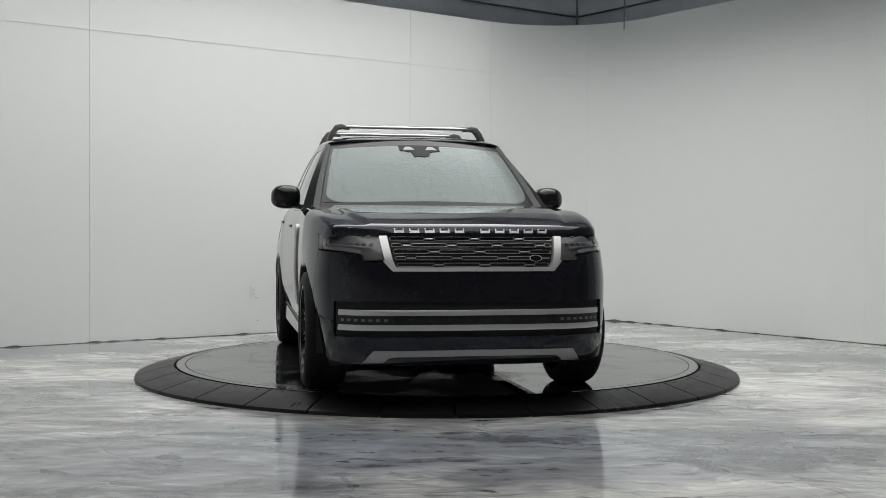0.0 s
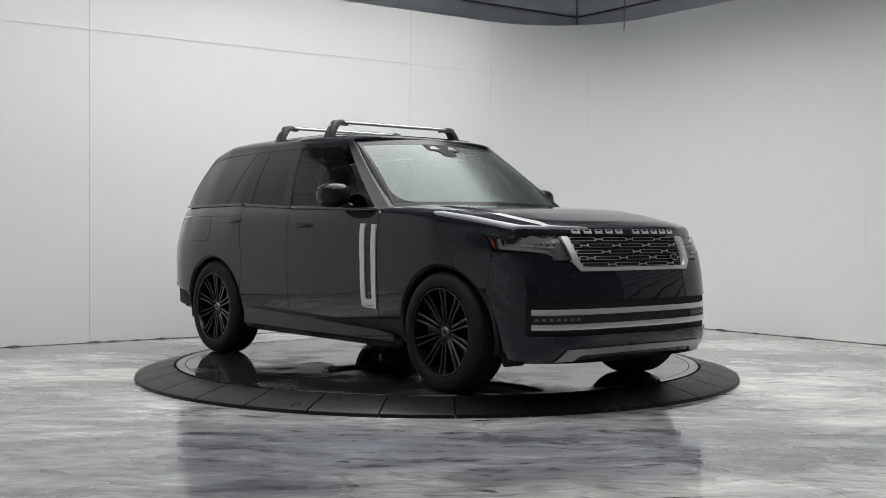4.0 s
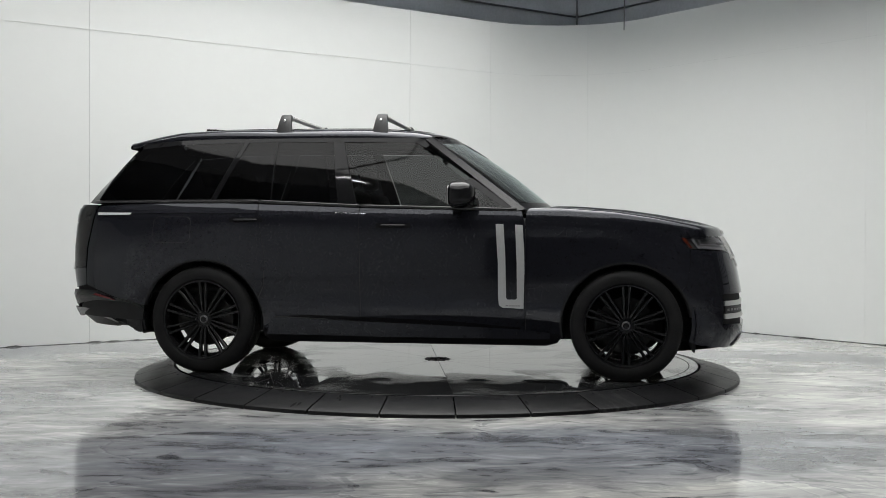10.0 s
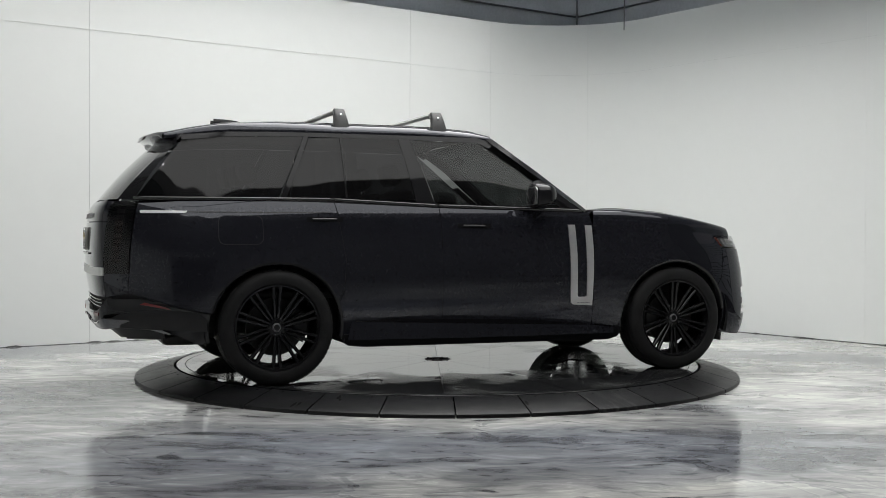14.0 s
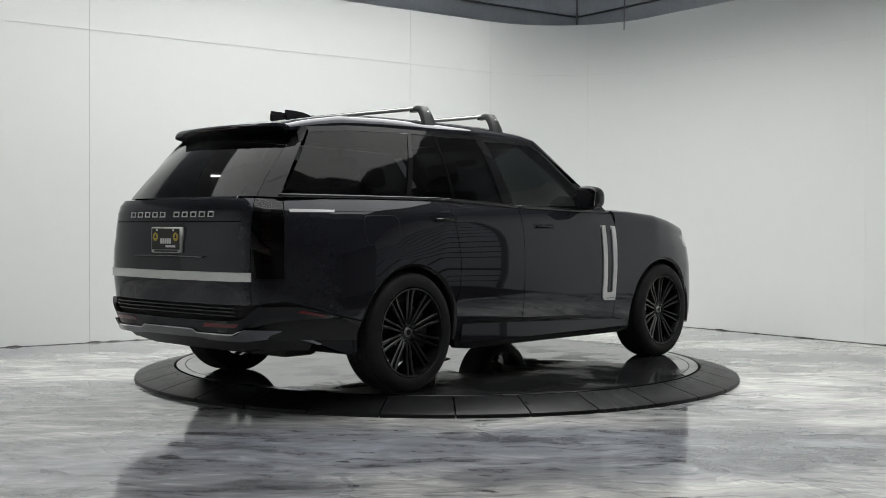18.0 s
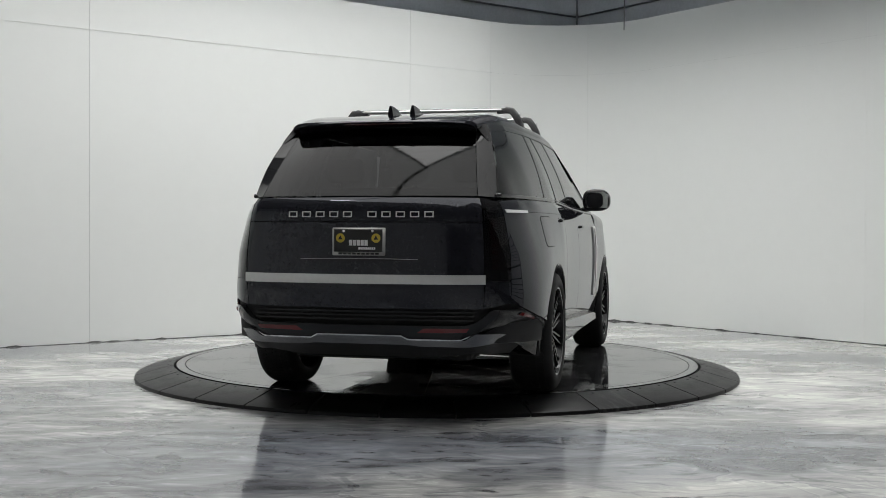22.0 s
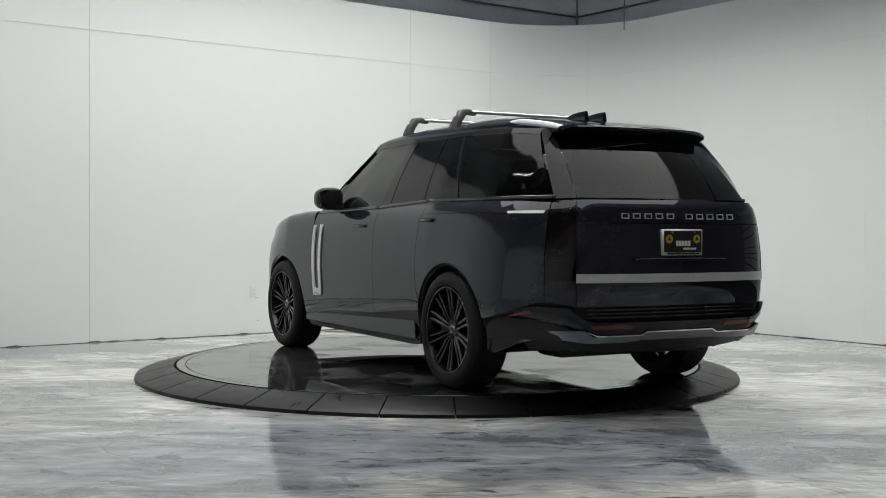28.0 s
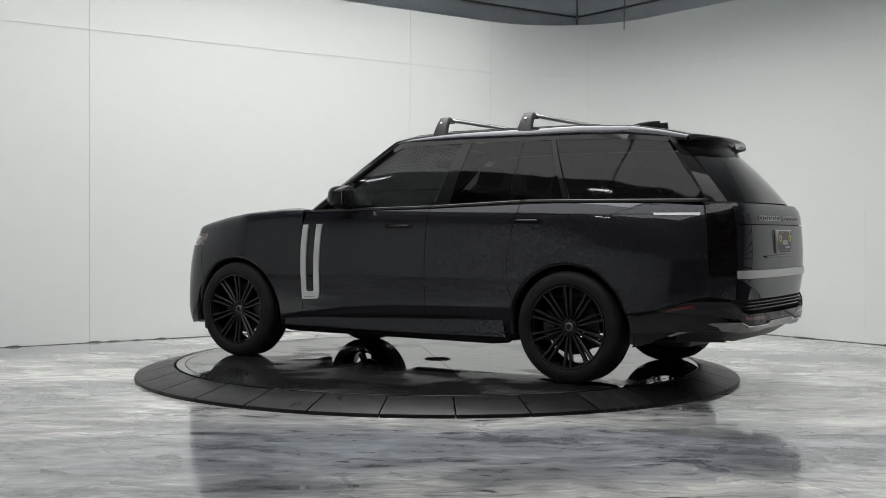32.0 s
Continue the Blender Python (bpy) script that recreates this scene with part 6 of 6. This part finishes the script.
def underside(car):
    bm = bmesh.new()
    box(bm, (-1.1, -0.86, 0.265), (1.1, 0.86, 0.35), 0.03)
    part("floor_pan", bm, MATTE_BLACK, car, smooth=False)
    bm = bmesh.new()
    box(bm, (-2.5, -0.62, 0.33), (-1.05, 0.62, 0.62), 0.06)
    part("rear_pan", bm, MATTE_BLACK, car, smooth=False)
    bm = bmesh.new()
    box(bm, (1.05, -0.62, 0.26), (2.25, 0.62, 0.98), 0.06)
    part("engine_bay", bm, MATTE_BLACK, car, smooth=False)
    bm = bmesh.new()
    box(bm, (-2.35, -0.60, 0.26), (-2.05, 0.60, 0.36), 0.04)
    part("silencer", bm, STEEL, car, "dark exhaust silencer", smooth=False)
    for x in WHEEL_X:
        part("axle", tube(bmesh.new(), [(x, -0.75, 0.39), (x, 0.75, 0.39)], 0.035, 10), STEEL, car)
        for sg in (-1, 1):
            part("lower_arm", tube(bmesh.new(), [(x - 0.15, sg * 0.30, 0.28), (x, sg * 0.76, 0.25), (x + 0.15, sg * 0.30, 0.28)], 0.028, 8), STEEL, car)
    bm = bmesh.new()
    box(bm, (0.15, -0.42, 0.225), (0.95, 0.42, 0.27), 0.02)
    part("gearbox_guard", bm, MATTE_BLACK, car, smooth=False)


def cabin(car):
    # floor, dash, console, seats, wheel, headliner
    bm = bmesh.new()
    box(bm, (-2.35, -0.88, 0.60), (1.0, 0.88, 0.66), 0.02)
    part("cabin_floor", bm, LEATHER, car, smooth=False)
    bm = bmesh.new()
    rows = []
    for y in np.linspace(-0.84, 0.84, 15):
        k = 1 - 0.12 * abs(y / 0.84) ** 3
        rows.append([bm.verts.new((x * k, y, z)) for x, z in ((0.92, 1.10), (0.86, 1.19), (0.62, 1.215), (0.40, 1.195), (0.33, 1.13), (0.36, 0.95), (0.50, 0.72))])
    for p, q in zip(rows, rows[1:]):
        for j in range(6):
            bm.faces.new((p[j], q[j], q[j + 1], p[j + 1]))
    part("dashboard", bm, LEATHER, car, "dark leather dashboard")
    bm = bmesh.new()
    box(bm, (0.335, -0.14, 1.02), (0.355, 0.16, 1.16), 0.006)
    part("touch_screen", bm, GLOSS_BLACK, car)
    bm = bmesh.new()
    box(bm, (-0.55, -0.14, 0.66), (0.40, 0.14, 0.93), 0.03)
    part("centre_console", bm, LEATHER, car, smooth=False)
    # steering wheel, tilted
    m = Matrix.Translation((0.17, 0.40, 1.10)) @ Matrix.Rotation(radians(-24), 4, "Y") @ Matrix.Rotation(radians(90), 4, "Z")
    bm = lathe(bmesh.new(), [(0.185 + 0.016 * math.cos(2 * math.pi * k / 8), 0.016 * math.sin(2 * math.pi * k / 8)) for k in range(8)], 40, close=True, m=m)
    bmesh.ops.recalc_face_normals(bm, faces=bm.faces)
    sw = part("steering_wheel", bm, LEATHER, car, "dark leather steering wheel")
    bm = bmesh.new()
    box(bm, (-0.17, -0.012, -0.022), (0.17, 0.012, 0.022), 0.008, m)
    box(bm, (-0.03, -0.012, -0.17), (0.03, 0.012, 0.0), 0.008, m)
    box(bm, (-0.07, -0.03, -0.055), (0.07, 0.02, 0.055), 0.015, m)
    part("steering_boss", bm, SATIN_BLACK, sw)

    def seat(x, y, w, rec=18):
        bm = bmesh.new()
        box(bm, (x - 0.27, y - w, 0.70), (x + 0.27, y + w, 0.86), 0.05)
        st = part("seat", bm, LEATHER, car, "dark leather seat")
        m2 = Matrix.Translation((x - 0.25, y, 0.82)) @ Matrix.Rotation(radians(-rec), 4, "Y")
        bm = bmesh.new()
        box(bm, (-0.075, -w, 0), (0.075, w, 0.60), 0.05, m2)
        part("backrest", bm, LEATHER, st)
        n = 1 if w < 0.4 else 3
        for k in range(n):
            yy = 0 if n == 1 else lerp(-w + 0.2, w - 0.2, k / 2)
            bm = bmesh.new()
            box(bm, (-0.055, yy - 0.135, 0.65), (0.055, yy + 0.135, 0.82), 0.04, m2)
            part("headrest", bm, LEATHER, st)
            for s in (-0.05, 0.05):
                part("headrest_rod", tube(bmesh.new(), [m2 @ Vector((0, yy + s, 0.57)), m2 @ Vector((0, yy + s, 0.68))], 0.006, 6), CHROME, st)
    seat(-0.12, 0.40, 0.26), seat(-0.12, -0.40, 0.26)
    seat(-1.22, 0.0, 0.66, 20)
    bm = bmesh.new()
    grid_patch(bm, lambda s, t: roof_at(lerp(0.03, 0.86, s), 0.97 * (2 * t - 1)) + Vector((0, 0, -0.035)), 12, 10)
    part("headliner", bm, HEADLINER, car)
    bm = bmesh.new()
    bmesh.ops.create_icosphere(bm, subdivisions=3, radius=1)
    for v in bm.verts:
        v.co = Vector((0.13 + 0.02 * v.co.x, 0.125 * math.copysign(abs(v.co.y) ** 0.7, v.co.y), 1.665 + 0.036 * v.co.z))
    part("inside_mirror", bm, GLOSS_BLACK, car)
    bm = bmesh.new()
    box(bm, (-2.35, -0.70, 0.66), (-1.75, 0.70, 1.22), 0.05)
    part("parcel_cover", bm, LEATHER, car, smooth=False)


def vehicle():
    car = new("car")
    tagged(car, "black long-wheelbase luxury SUV with roof cross bars on the turntable", "car")
    ms = wheel_meshes()
    for x in WHEEL_X:
        for side in (-1, 1):
            add_wheel(car, ms, x, side)
    for side in (-1, 1):
        flank(car, side)
    upper_body(car)
    front(car)
    rear(car)
    underside(car)
    cabin(car)
    return car


room()
lights()
DISC_OB = turntable()
CAR = vehicle()

# ---- movement: the disc turns at an even pace and carries the car, which stands a little off its centre ----
START, SPEED = -79.08, 7.051                    # degrees, degrees a second
OFF_X, OFF_Y = 0.0333, 0.2219


def motions():
    rows_disc, rows_car = [], []
    for k in range(33):
        t = float(k)
        turn = pose(0, 0, 0, 0, 0, START + SPEED * t)
        rows_disc.append((t, turn))
        rows_car.append((t, Matrix.Translation((0, 0, DISC)) @ turn @ Matrix.Translation((-OFF_X, -OFF_Y, 0))))
    walk(DISC_OB, rows_disc)
    walk(CAR, rows_car)


motions()
